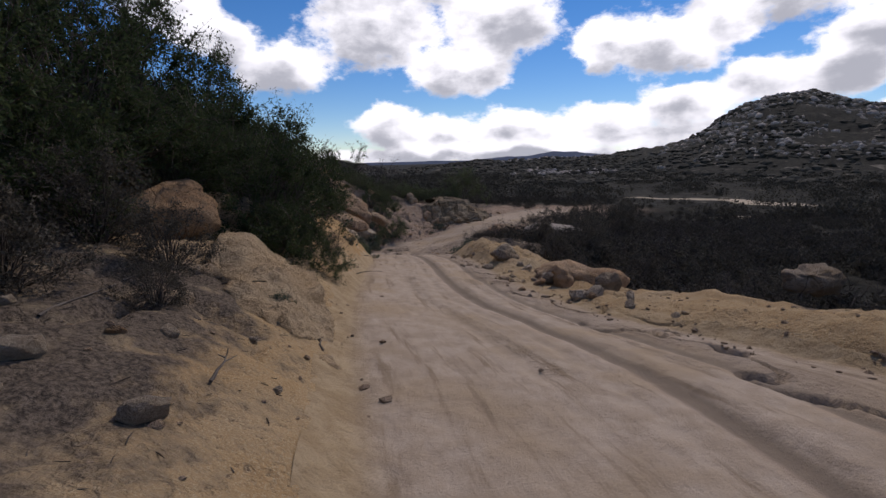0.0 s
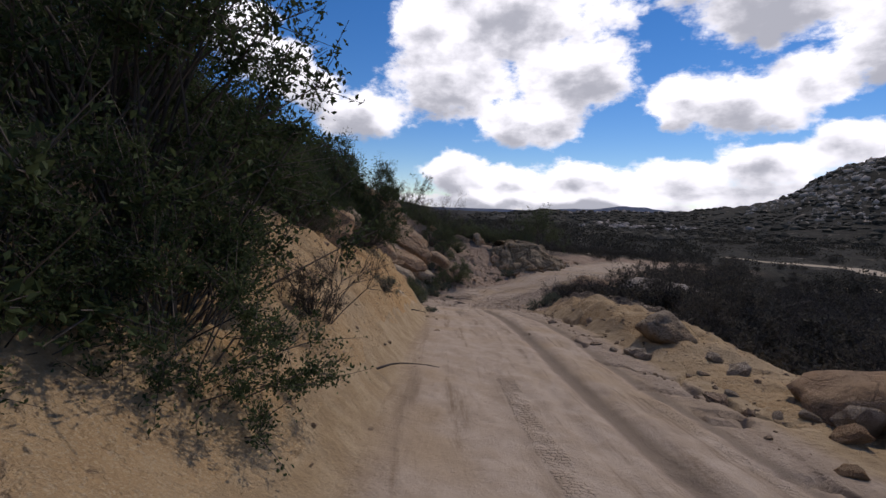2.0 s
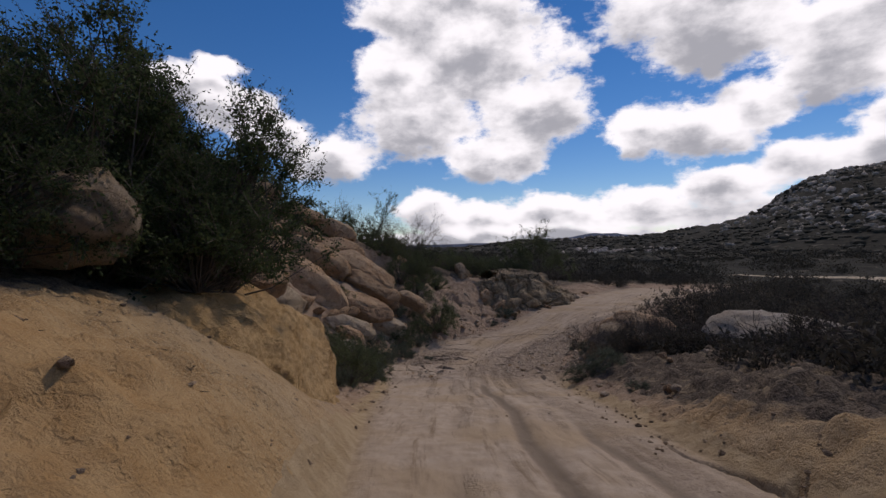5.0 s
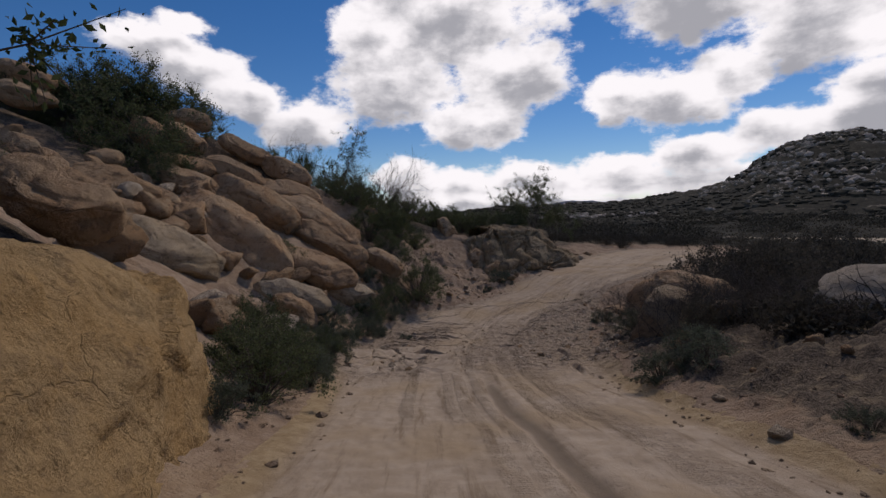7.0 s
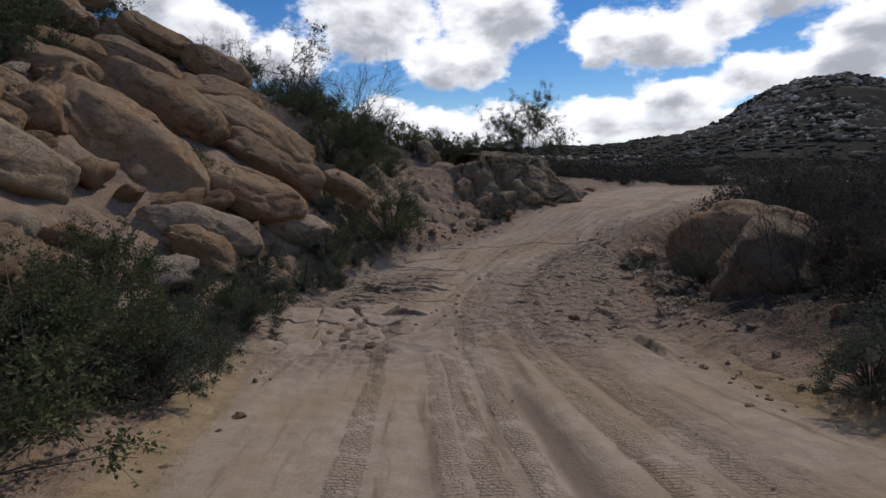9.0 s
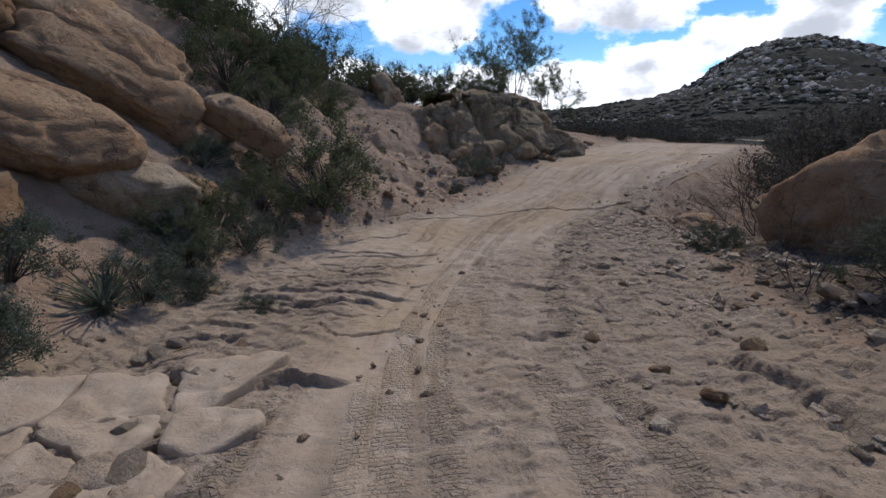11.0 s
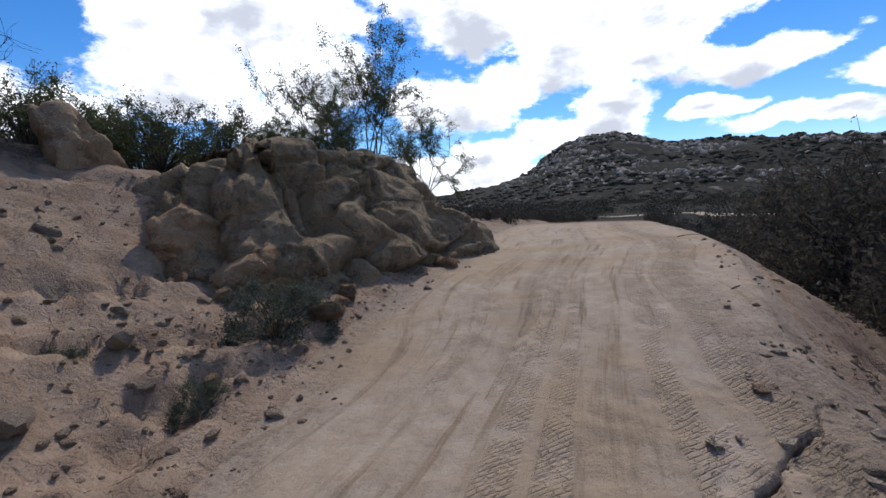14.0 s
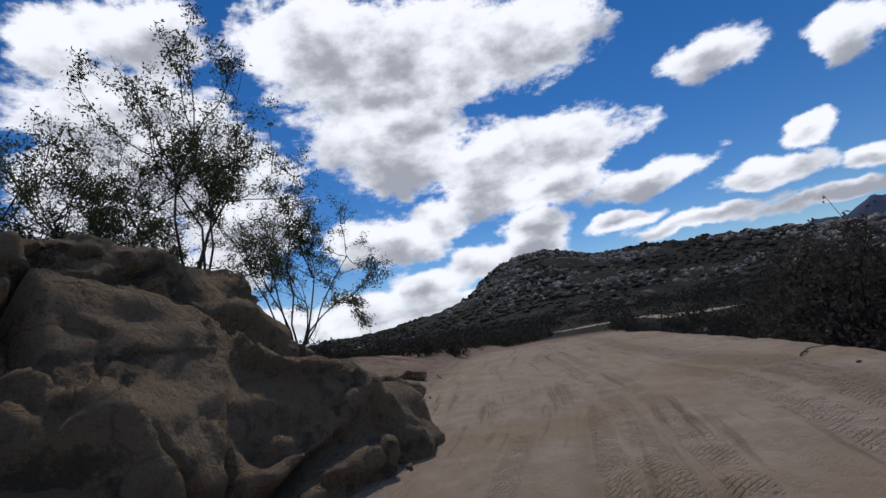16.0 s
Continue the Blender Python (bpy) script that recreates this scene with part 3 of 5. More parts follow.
bare = bare - step(Y, 16, 22) * (1 - step(Y, 41, 44)) * (DR > 0) * np.maximum(bare - 0.7 + 0.45 * step(DR, 0.3, 1.2), 0)
bare = bare - 0.2 * (DL > 0) * step(Y, 9, 10.5) * (1 - step(Y, 13.5, 15.5)) * step(DL, 0.3, 1.0)
def clearing(x, y):
    """Pale sandy openings in the brush: a long strip across the valley, smaller ones about it, and a scar above the far road."""
    strip = np.exp(-((((x - 56) * 0.9 - (y - 88) * -0.45) / 15) ** 2) - (((y - 88) * 0.9 + (x - 56) * 0.25) / 3.0) ** 2)
    low = 0.8 * np.exp(-(((x - 47) / 9) ** 2) - (((y - 71) / 1.6) ** 2))
    scar = np.exp(-(((x - 9.9) / 2.0) ** 2) - (((y - 66.6) / 2.6) ** 2))
    return np.maximum(np.maximum(strip, low), scar)


ochre = step(Y, 11, 14) * (1 - step(Y, 18, 20)) * step(DL, 0.0, 0.3) * (1 - step(DL, 1.8, 3.0))
reach = np.clip(((X + 3.75) * 0.9 + (Y - 15.2) * 1.5) / (0.9 ** 2 + 1.5 ** 2), 0, 1)
vein = np.exp(-((np.hypot(X + 3.75 - 0.9 * reach, Y - 15.2 - 1.5 * reach) + 0.05 * vnoise(X / 0.3, Y / 0.3, seed=97)) / 0.11) ** 2)
brushy = np.maximum(step(FARNESS, 37, 48) * step(OUT, 0.3, 1.5), np.maximum(step(FARNESS, 45, 60), step(DR, 4, 9)))
ground = new("ground", mesh_of("ground", np.stack([X, Y, Z - SINK], -1).reshape(-1, 3), grid_quads(*X.shape), GROUND, True,
                               [("bare", bare), ("brush", brushy), ("pale", clearing(X, Y)), ("ochre", ochre), ("vein", vein)]))
tagged(ground, "sandy slopes with litter, burnt brush and pale stone", "ground", kind="structure")

# the road: a finer sheet with ruts, tracks and a broken rim
ry = np.concatenate([np.arange(-3.4, 31.5, 0.075), np.arange(31.5, 33, 0.03), np.arange(33, 43, 0.016), np.arange(43, 63, 0.075)])
ru = np.linspace(-1, 1, 231)
RYs, RU = np.meshgrid(ry, ru, indexing="ij")
XL, XR = left_edge(RYs), right_edge(RYs)
XC, HW = (XL + XR) / 2, (XR - XL) / 2 + 0.35
RX = XC + RU * HW
RZ, _, _, ROUT, _ = land(RX, RYs)
LAT = (RX - XC) * slant(left_edge, RYs)
wob = 0.16 * vnoise(RYs / 5, 0, seed=31) + 0.05 * vnoise(RYs / 1.3, 0, seed=32)


def track(centre, width):
    return np.exp(-(((LAT - centre - wob) / width) ** 2))


inside = 1 - step(ROUT, -0.35, 0.05)
fade = 0.55 + 0.45 * vnoise(RYs / 2.4, 1.0, seed=40)
rut = track(0.25, 0.16) * step(RYs, -4, 0) * (1 - step(RYs, 30, 33)) + 0.7 * track(-0.75, 0.2) * fade + 0.8 * track(1.15, 0.15) * (1 - step(RYs, 22, 26)) + 0.6 * track(-0.2, 0.1) * fade
rut = np.clip(rut, 0, 1) * inside
def lane(centre, width):
    return 1 - step(np.abs(LAT - centre - wob), width * 0.85, width)


tread = np.clip(lane(-0.35, 0.13) + lane(-0.02, 0.11) + lane(1.25, 0.14) + lane(0.75, 0.1) * (fade > 0.5) + lane(-1.3, 0.12) * (fade > 0.6), 0, 1) * inside * step(RYs, 22, 30)
tread = tread * (1 - 0.55 * step(RYs, 41.5, 44))
tread = np.maximum(tread, 0.6 * (lane(0.9, 0.1) + lane(-0.6, 0.1)) * inside * (fade > 0.55))
RZ = RZ - 0.055 * rut + 0.02 * track(0.5, 0.12) * inside + 0.018 * fbm(RX / 0.5, RYs / 0.8, seed=51, octaves=4) + 0.008 * fbm(RX / 0.12, RYs / 0.12, seed=52, octaves=2)
# broken crust in the dip: ledges that face down the road, and cracks, each along its own wandering line
broken = step(RYs, 31, 33) * (1 - step(RYs, 37.5, 40)) * (1 - step(np.abs(LAT + 2.2), 0.9, 1.7))
broken = np.maximum(broken, step(RYs, 31, 34) * (1 - step(RYs, 41, 43)) * step(LAT, 0.9, 1.5))
churned = step(RYs, 31.5, 33) * (1 - step(RYs, 38, 40.5)) * step(LAT + 0.5 * fbm(RX / 0.7, RYs / 0.9, seed=64, octaves=3), -0.1, 0.4)
broken = np.maximum(broken, 0.8 * churned)
RZ = RZ + broken * 0.032 * np.abs(fbm(RX / 0.16, RYs / 0.16, seed=62, octaves=2)) + broken * 0.03 * step(fbm(RX / 0.3, RYs / 0.22, seed=63, octaves=3), 0.05, 0.2)
LEDGES = [
    (0.065, [(-4.46, 37.08), (-3.77, 37.1), (-3.23, 36.82), (-2.98, 36.99), (-2.37, 36.7)]), (0.055, [(-4.5, 36.46), (-4.07, 36.35), (-3.64, 36.11)]),
    (0.06, [(-4.6, 36.01), (-3.94, 35.81), (-3.5, 35.95)]), 
    (0.10, [(-4.3, 35.02), (-3.9, 34.9), (-3.4, 34.8), (-2.6, 34.83)]), (0.06, [(-3.93, 37.45), (-3.3, 37.25), (-2.05, 36.96)]),
    (0.04, [(-1.2, 35.59), (-0.88, 35.47), (-0.4, 35.63)]), (0.05, [(-0.68, 37.3), (-0.29, 36.94), (0.0, 37.02)]),
]
CRACKS = [
    (0.7, [(-3.74, 39.27), (-2.87, 39.17), (-1.95, 38.93)]), (0.6, [(-4.14, 38.25), (-3.43, 38.02), (-2.36, 38.05)]), (0.5, [(-3.08, 37.82), (-2.45, 38.32), (-1.92, 38.57)]),
    (1.3, [(-3.7, 39.68), (-3.34, 39.62), (-3.01, 39.41), (-2.54, 39.3), (-2.03, 39.0), (-1.63, 39.18), (-1.43, 39.4)]), (0.9, [(-3.38, 39.87), (-2.66, 40.35), (-2.09, 40.68), (-1.95, 41.29), (-1.62, 41.64)]),
    (1.0, [(-2.17, 41.61), (-1.91, 41.94), (-1.17, 41.9), (-0.54, 42.01)]), (1.2, [(-1.06, 42.78), (-0.82, 42.26), (-0.12, 42.11)]), (0.8, [(-0.12, 42.11), (0.97, 42.34), (1.87, 41.99), (2.93, 41.98), (3.8, 42.25)]),
    (0.9, [(-2.3, 38.3), (-1.97, 38.5), (-1.7, 38.56)]), (0.5, [(-4.4, 37.6), (-3.6, 37.75), (-2.8, 37.6)]), (0.6, [(-4.4, 36.8), (-3.5, 36.6), (-2.6, 36.4)]), (0.6, [(-4.6, 35.3), (-3.9, 35.4), (-3.6, 35.6)]),
    (0.5, [(-3.4, 37.5), (-2.4, 37.6), (-1.8, 37.4)]), (0.5, [(-4.2, 38.65), (-3.2, 38.6), (-2.2, 38.45)]), (0.7, [(-3.2, 36.2), (-2.7, 35.8), (-2.2, 35.9)]),
]
# where gaps and ledge feet are darkened in colour, as shade would
cut = np.zeros_like(RX)
for k, (h, line) in enumerate(LEDGES + CRACKS):
    xs, ys = [p[0] for p in line], [p[1] for p in line]
    behind = RYs - np.interp(RX, xs, ys) - 0.1 * fbm(RX / 0.35, k * 3.1, seed=600 + k, octaves=4)
    window = step(RX, xs[0] - 0.1, xs[0] + 0.25) * (1 - step(RX, xs[-1] - 0.25, xs[-1] + 0.1))
    if k < len(LEDGES):
        RZ = RZ + window * (0.95 * h * step(behind, -0.005, 0.015) * np.exp(-np.maximum(behind, 0) / 0.5) - 0.15 * h * np.exp(-(((behind + 0.025) / 0.025) ** 2)))
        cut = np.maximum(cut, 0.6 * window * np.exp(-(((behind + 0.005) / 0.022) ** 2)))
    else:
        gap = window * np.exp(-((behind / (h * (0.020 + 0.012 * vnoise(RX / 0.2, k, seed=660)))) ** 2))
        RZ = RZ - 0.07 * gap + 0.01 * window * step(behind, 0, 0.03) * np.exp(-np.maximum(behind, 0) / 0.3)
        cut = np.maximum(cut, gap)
# on the valley side the crust has dropped away along the wheel track
drop = RX - np.interp(RYs, [31.0, 33.0, 33.6, 34.2, 34.5, 35.4], [0.5, 0.62, 0.66, 0.7, 0.5, 0.9]) - 0.06 * fbm(RYs / 0.3, 5.5, seed=691, octaves=4)
window = step(RYs, 31.5, 32.2) * (1 - step(RYs, 34.5, 35.2))
window = window * step(vnoise(RYs / 0.5, 2.2, seed=692), -0.5, 0.2)
RZ = RZ + window * (0.09 * step(drop, 0.0, 0.06) * np.exp(-np.maximum(drop, 0) / 0.8) - 0.05 * np.exp(-(((drop + 0.04) / 0.035) ** 2)))
cut = np.maximum(cut, 0.7 * window * np.exp(-(((drop + 0.02) / 0.03) ** 2)))
# the crust of the dip lies in long thin plates, each a little tipped, with gaps between
plated = step(RYs, 33.2, 35) * (1 - step(RYs, 38, 39.5)) * (1 - step(LAT, -1.7, -0.9)) * step(fbm(RX / 1.1, RYs / 1.4, seed=670, octaves=3), -0.25, 0.05)
joint, level = blocks((RX / 1.15).ravel(), ((RYs + 0.25 * RX) / 0.48).ravel(), 0 * RX.ravel() + 3.3, 672, 0.45)
joint, level = joint.reshape(RX.shape), level.reshape(RX.shape)
RZ = RZ + plated * (0.045 * level - 0.035 * (1 - step(joint, 0.0, 0.06)))
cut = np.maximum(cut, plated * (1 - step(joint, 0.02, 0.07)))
rubble = step(RYs, 32, 34.5) * (1 - step(RYs, 41, 43)) * step(LAT, 0.9, 1.5)
joint, level = blocks((RX / 0.34).ravel(), (RYs / 0.3).ravel(), 0 * RX.ravel() + 7.7, 682, 0.45)
RZ = RZ + rubble * (0.012 * level.reshape(RX.shape) - 0.012 * (1 - step(joint.reshape(RX.shape), 0.0, 0.12)))
side_seams = (1 - step(np.abs(fbm(RX / 1.2, RYs / 1.6, seed=68, octaves=3)), 0.015, 0.075)) * step(LAT, 0.7, 1.3) * (1 - step(RYs, 20, 24))
RZ = RZ - 0.11 * side_seams
# the rut's darker brown also goes into the cuts and side seams
rut = np.maximum(rut, np.maximum(cut, 0.9 * side_seams))
loose = np.clip(broken + track(1.5, 0.25) * inside * 0.8 + step(ROUT, -0.4, 0.1) * 0.7, 0, 1)
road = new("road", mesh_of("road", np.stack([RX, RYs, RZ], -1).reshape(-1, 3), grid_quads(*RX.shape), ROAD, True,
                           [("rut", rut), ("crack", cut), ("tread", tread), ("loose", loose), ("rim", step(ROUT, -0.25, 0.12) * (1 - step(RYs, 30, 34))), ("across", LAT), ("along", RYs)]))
tagged(road, "pale sandy dirt road with ruts and tyre tracks", "road", kind="structure")



def road_top(x, y):
    """Height of the finished road sheet."""
    i = int(np.clip(np.searchsorted(ry, y), 0, len(ry) - 1))
    j = int(np.clip(round(((x - XC[i, 0]) / HW[i, 0] + 1) / 2 * (len(ru) - 1)), 0, len(ru) - 1))
    return float(RZ[i, j])


# the hills across the valley: height of their skyline by azimuth, seen from the road
SKYLINE = [(-70, 3.0), (-30, 2.0), (-20, 1.5), (-12, 0.7), (-8, 0.0), (-5, -0.8), (-1, -0.3), (2, 0.1), (6, 0.5), (10, 0.45), (14, 0.5), (20, 0.7), (26, 1.4), (29, 2.1), (31.3, 2.9), (33.6, 4.5), (36, 5.8), (38, 6.4),
           (40.5, 6.6), (42.5, 6.0), (44.5, 5.2), (47, 4.9), (50, 4.8), (54, 4.6), (58, 4.1), (63, 3.5), (70, 2.6), (80, 2.2), (100, 2.5), (125, 2)]
ha, hr = np.radians(np.arange(-70, 125, 0.16)), np.concatenate([np.linspace(75, 230, 48), np.linspace(234, 440, 60), np.linspace(455, 800, 14)])
HA, HR = np.meshgrid(ha, hr)
HX, HY = -2 + HR * np.sin(HA), 22 + HR * np.cos(HA)
crest = 385 + 22 * vnoise(HA * 6, 0, seed=70)
goal = np.tan(np.radians(np.interp(np.degrees(HA), [p[0] for p in SKYLINE], [p[1] for p in SKYLINE]))) * crest + 6.6 + 0.9 * vnoise(HA * 60, 0, seed=73) + 0.5 * vnoise(HA * 170, 0, seed=74)
rise = np.where(HR < crest, step(HR / crest, 0.42, 1.03) * 0.98 + 0.02, 1 - 0.8 * step(HR / crest, 1.0, 1.9))
HZ = -8.4 + 2.0 * step(HR, 85, 150) + (goal - 0.5) * rise + 0.05 * goal * fbm(HX / 30, HY / 30, seed=71, octaves=5) * step(HR, 130, 260) * (1 - 0.75 * step(HR / crest, 0.9, 1.0))
hill = new("hill", mesh_of("hill", np.stack([HX, HY, HZ], -1).reshape(-1, 3), grid_quads(*HX.shape), GROUND, True, [("bare", HX * 0), ("brush", HX * 0 + 1), ("pale", HX * 0), ("ochre", HX * 0), ("vein", HX * 0)]))
tagged(hill, "far rocky hill with dark brush and pale boulders", "hill", kind="structure")


# mountains far beyond the valley, the blue haze of distance put into their colour
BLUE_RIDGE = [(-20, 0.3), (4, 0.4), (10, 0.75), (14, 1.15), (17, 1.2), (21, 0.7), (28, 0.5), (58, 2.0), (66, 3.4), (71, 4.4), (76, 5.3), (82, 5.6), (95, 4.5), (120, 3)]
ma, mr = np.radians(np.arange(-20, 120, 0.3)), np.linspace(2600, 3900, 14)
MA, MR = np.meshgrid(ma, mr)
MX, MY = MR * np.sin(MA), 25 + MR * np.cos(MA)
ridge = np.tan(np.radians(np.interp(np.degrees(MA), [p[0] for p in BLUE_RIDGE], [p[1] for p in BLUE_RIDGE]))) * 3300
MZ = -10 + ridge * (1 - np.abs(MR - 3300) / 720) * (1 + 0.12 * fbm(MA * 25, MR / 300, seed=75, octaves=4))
tagged(new("mountain", mesh_of("mountain", np.stack([MX, MY, MZ], -1).reshape(-1, 3), grid_quads(*MX.shape), HAZE_BLUE)), "hazy blue mountains on the horizon", "mountain", kind="structure")


# ---------------------------------------------------------------- rocks
def rock_mesh(name, seed, size, material, detail=4, lumps=0.16, cuts=5, square=0.78, facets=1.0):
    bm = bmesh.new()
    bmesh.ops.create_icosphere(bm, subdivisions=detail, radius=1.0)
    co = np.array([v.co for v in bm.verts])
    rng = np.random.default_rng(seed)
    co = np.sign(co) * np.abs(co) ** square
    o = rng.uniform(0, 50, 3)
    co = co * (1 + lumps * fbm(co[:, 0] * 1.2 + o[0], co[:, 1] * 1.2 + o[1], co[:, 2] * 1.2 + o[2], octaves=2, seed=seed))[:, None]
    for _ in range(cuts):
        n = rng.normal(size=3)
        n /= np.linalg.norm(n)
        reach = rng.uniform(0.66, 0.92)
        over = np.maximum(co @ n - reach, 0)
        co = co - 0.93 * over[:, None] * n
    size = np.asarray(size)
    w = co * size
    k = 1.6
    fine = fbm(w[:, 0] * k + o[1], w[:, 1] * k, w[:, 2] * k, octaves=4, seed=seed + 5)
    groove = np.abs(fbm(w[:, 0] * 0.9 + o[2], w[:, 1] * 0.9, w[:, 2] * 1.7, octaves=3, seed=seed + 9))
    cell = 0.85 * float(np.cbrt(size.prod()))
    joint, level = blocks(w[:, 0] / cell + o[0], w[:, 1] / cell + o[1], w[:, 2] / cell * 1.5 + o[2], seed)
    push = (0.05 * fine - 0.07 * (1 - step(groove, 0.0, 0.13))) * min(1.0, size.min() * 1.6)
    push = push + facets * cell * (0.26 * level - 0.10 * (1 - step(joint, 0.0, 0.13)))
    out = co / (np.linalg.norm(co, axis=1, keepdims=True) + 1e-9)
    co = w + out * push[:, None]
    for v, c in zip(bm.verts, co):
        v.co = c
    me = bpy.data.meshes.new(name)
    bm.to_mesh(me)
    bm.free()
    for f in me.polygons:
        f.use_smooth = True
    me.materials.append(material)
    return me


def boulder(seed, place, size, material, turn=(0, 0, 0), label="rounded granite boulder", name="boulder", group="", detail=4, lumps=0.16, cuts=8, facets=0.8):
    ob = new(name, rock_mesh(name, seed, size, material, detail, lumps, cuts, 0.7, facets))
    ob.matrix_world = pose(*place, *turn)
    return tagged(ob, label, "rock", group)


# the cut bank beside the start of the road
def crag(name, label, foot, profile_rows, material, seed, cell, amount, joint_depth, spacing=0.05, flatten=1.5, spurs=0.0):
    """A fractured rock face: foot rows are x, y, height, depth; the face climbs from there by the profile and sinks behind."""
    foot = np.array(foot, float)
    run = np.concatenate([[0], np.cumsum(np.hypot(*np.diff(foot[:, :2], axis=0).T))])
    sm = np.arange(0, run[-1], spacing)
    kernel = np.hanning(int(1.4 / spacing) | 1)
    kernel /= kernel.sum()

    def along(v):
        v = np.interp(sm, run, v)
        return np.convolve(np.pad(v, len(kernel) // 2, "edge"), kernel, "valid")

    fx, fy, fh, fd = (along(foot[:, k]) for k in range(4))
    tx, ty = np.gradient(fx), np.gradient(fy)
    size = np.hypot(tx, ty)
    nx, ny = -ty / size, tx / size
    prof = np.array(profile_rows, float)
    length = np.concatenate([[0], np.cumsum(np.hypot(np.diff(prof[:, 0]) * fd.mean(), np.diff(prof[:, 1]) * fh.max()))])
    u = np.arange(0, length[-1], spacing)
    d, h = np.interp(u, length, prof[:, 0]), np.interp(u, length, prof[:, 1])
    k2 = np.hanning(int(0.3 / spacing) | 1)
    k2 /= k2.sum()
    d, h = (np.convolve(np.pad(v, len(k2) // 2, "edge"), k2, "valid") for v in (d, h))
    px, py = fx[:, None] + nx[:, None] * d * fd[:, None], fy[:, None] + ny[:, None] * d * fd[:, None]
    pz = (road_height(fy) - 0.05)[:, None] + h * fh[:, None]
    P = np.stack([px, py, pz], -1)
    n = np.cross(np.gradient(P, axis=0), np.gradient(P, axis=1))
    n /= np.linalg.norm(n, axis=2, keepdims=True) + 1e-9
    shape = px.shape
    S, D, H = np.broadcast_to(sm[:, None], shape).ravel(), (d * fd[:, None]).ravel(), pz.ravel()
    push = np.zeros(S.shape)
    for k, (c, a, j) in enumerate(((cell, amount, joint_depth), (cell * 0.38, amount * 0.24, joint_depth * 0.24))):
        joint, level = blocks(S / c, D / c, H / c * flatten, seed + 50 * k, 0.3)
        open_joint = step(vnoise(S / c / 1.7, H / c, D / c, seed=seed + 3), 0.25, 0.6)
        push += a * level * 1.6 - j * (1 - step(joint, 0.0, 0.12)) * open_joint
    push += 0.09 * fbm(S / 0.7, H / 0.5, D / 0.7, octaves=5, seed=seed + 7) + 0.02 * fbm(S / 0.12, H / 0.12, D / 0.12, octaves=2, seed=seed + 8)
    if spurs:
        # rounded buttresses that lean as they climb, with deep clefts between
        lean = S * 0.5 + 0.42 * (H - H.min()) + 0.5 * fbm(S / 1.6, H / 1.3, D / 1.5, octaves=3, seed=seed + 21)
        part = np.abs(np.sin(np.pi * lean))
        push += spurs * (np.sqrt(part) - 0.62) * (1 - 0.9 * step(D, 1.1, 1.7))
        shelf = (H - H.min()) * 1.1 + 0.35 * fbm(S / 1.1, D / 1.1, 0.0, octaves=3, seed=seed + 22)
        push -= 0.45 * spurs * (1 - step(np.abs(shelf - np.round(shelf)), 0.02, 0.12)) * step(vnoise(S / 1.3, H, seed=seed + 23), -0.1, 0.3)
    edge = step(np.broadcast_to(sm[:, None], shape), 0, 0.5) * (1 - step(np.broadcast_to(sm[:, None], shape), sm[-1] - 0.5, sm[-1]))
    P = P + n * (push.reshape(shape) * edge)[..., None]
    return tagged(new(name, mesh_of(name, P.reshape(-1, 3), grid_quads(*shape), material)), label, "rock")


def block(parent, seed, place, size, turn, material, name="block"):
    """A single jointed block that belongs to a rock mass."""
    ob = new(name, rock_mesh(name, seed, size, material, 5, 0.2, 12, 0.6, 0.8))
    ob.parent = parent
    ob.matrix_basis = pose(*place, *turn)


FACE = [(-0.25, -0.35), (0.0, 0.0), (0.2, 0.36), (0.5, 0.68), (0.9, 0.95), (1.3, 1.0), (2.0, 1.02), (2.6, 0.8), (3.0, 0.2)]
hump = crag("bedrock", "large sandy bedrock hump with cracked slabs in the road cut",
     [(-1.0, 3.0, 0.12, 0.8), (-1.2, 3.9, 0.4, 1.0), (-1.32, 4.8, 0.9, 1.2), (-1.46, 5.6, 1.36, 1.4), (-1.6, 6.4, 1.42, 1.3), (-1.95, 7.0, 1.0, 1.1), (-2.3, 7.7, 0.6, 0.9), (-2.25, 8.6, 0.7, 0.9), (-2.3, 9.6, 0.75, 1.0), (-2.55, 10.8, 0.4, 0.9)],
     FACE, BUFF, 11, 1.3, 0.11, 0.16, 0.04, 2.2)
boulder(22, (-3.1, 4.75, 0.35), (0.4, 0.32, 0.2), GREY_GRANITE, (8, 6, 40), "grey rock in the litter beside the hump")
boulder(13, (-4.0, 8.0, 0.7), (0.75, 0.55, 0.45), GREY_GRANITE, (0, 0, 20), "dark grey boulder under the shrubs")
boulder(14, (-4.45, 6.6, 0.92), (0.8, 0.8, 0.45), BROWN_GRANITE, (0, 0, 40), "brown boulder on top of the bank")
boulder(26, (-5.2, 7.5, 1.45), (0.6, 0.5, 0.5), GREY_GRANITE, (0, 0, 10), "grey boulder among the shrubs")
boulder(23, (-2.75, 3.9, 0.35), (0.3, 0.25, 0.14), GREY_GRANITE, (0, 20, 10), "flat grey stone in the litter")
boulder(15, (-5.35, 17.15, 0.1), (0.88, 1.0, 0.55), GRANITE, (0, 14, 12), "large tan boulder resting on the sandy bank", cuts=3)
boulder(16, (-5.85, 20.4, 0.05), (0.6, 0.6, 0.5), GREY_GRANITE, (0, 0, 0), "grey boulder on the bank top")
boulder(17, (-7.8, 17.2, 0.55), (0.4, 0.4, 0.42), GRANITE, (0, 0, 0), "small tan boulder among shrubs")
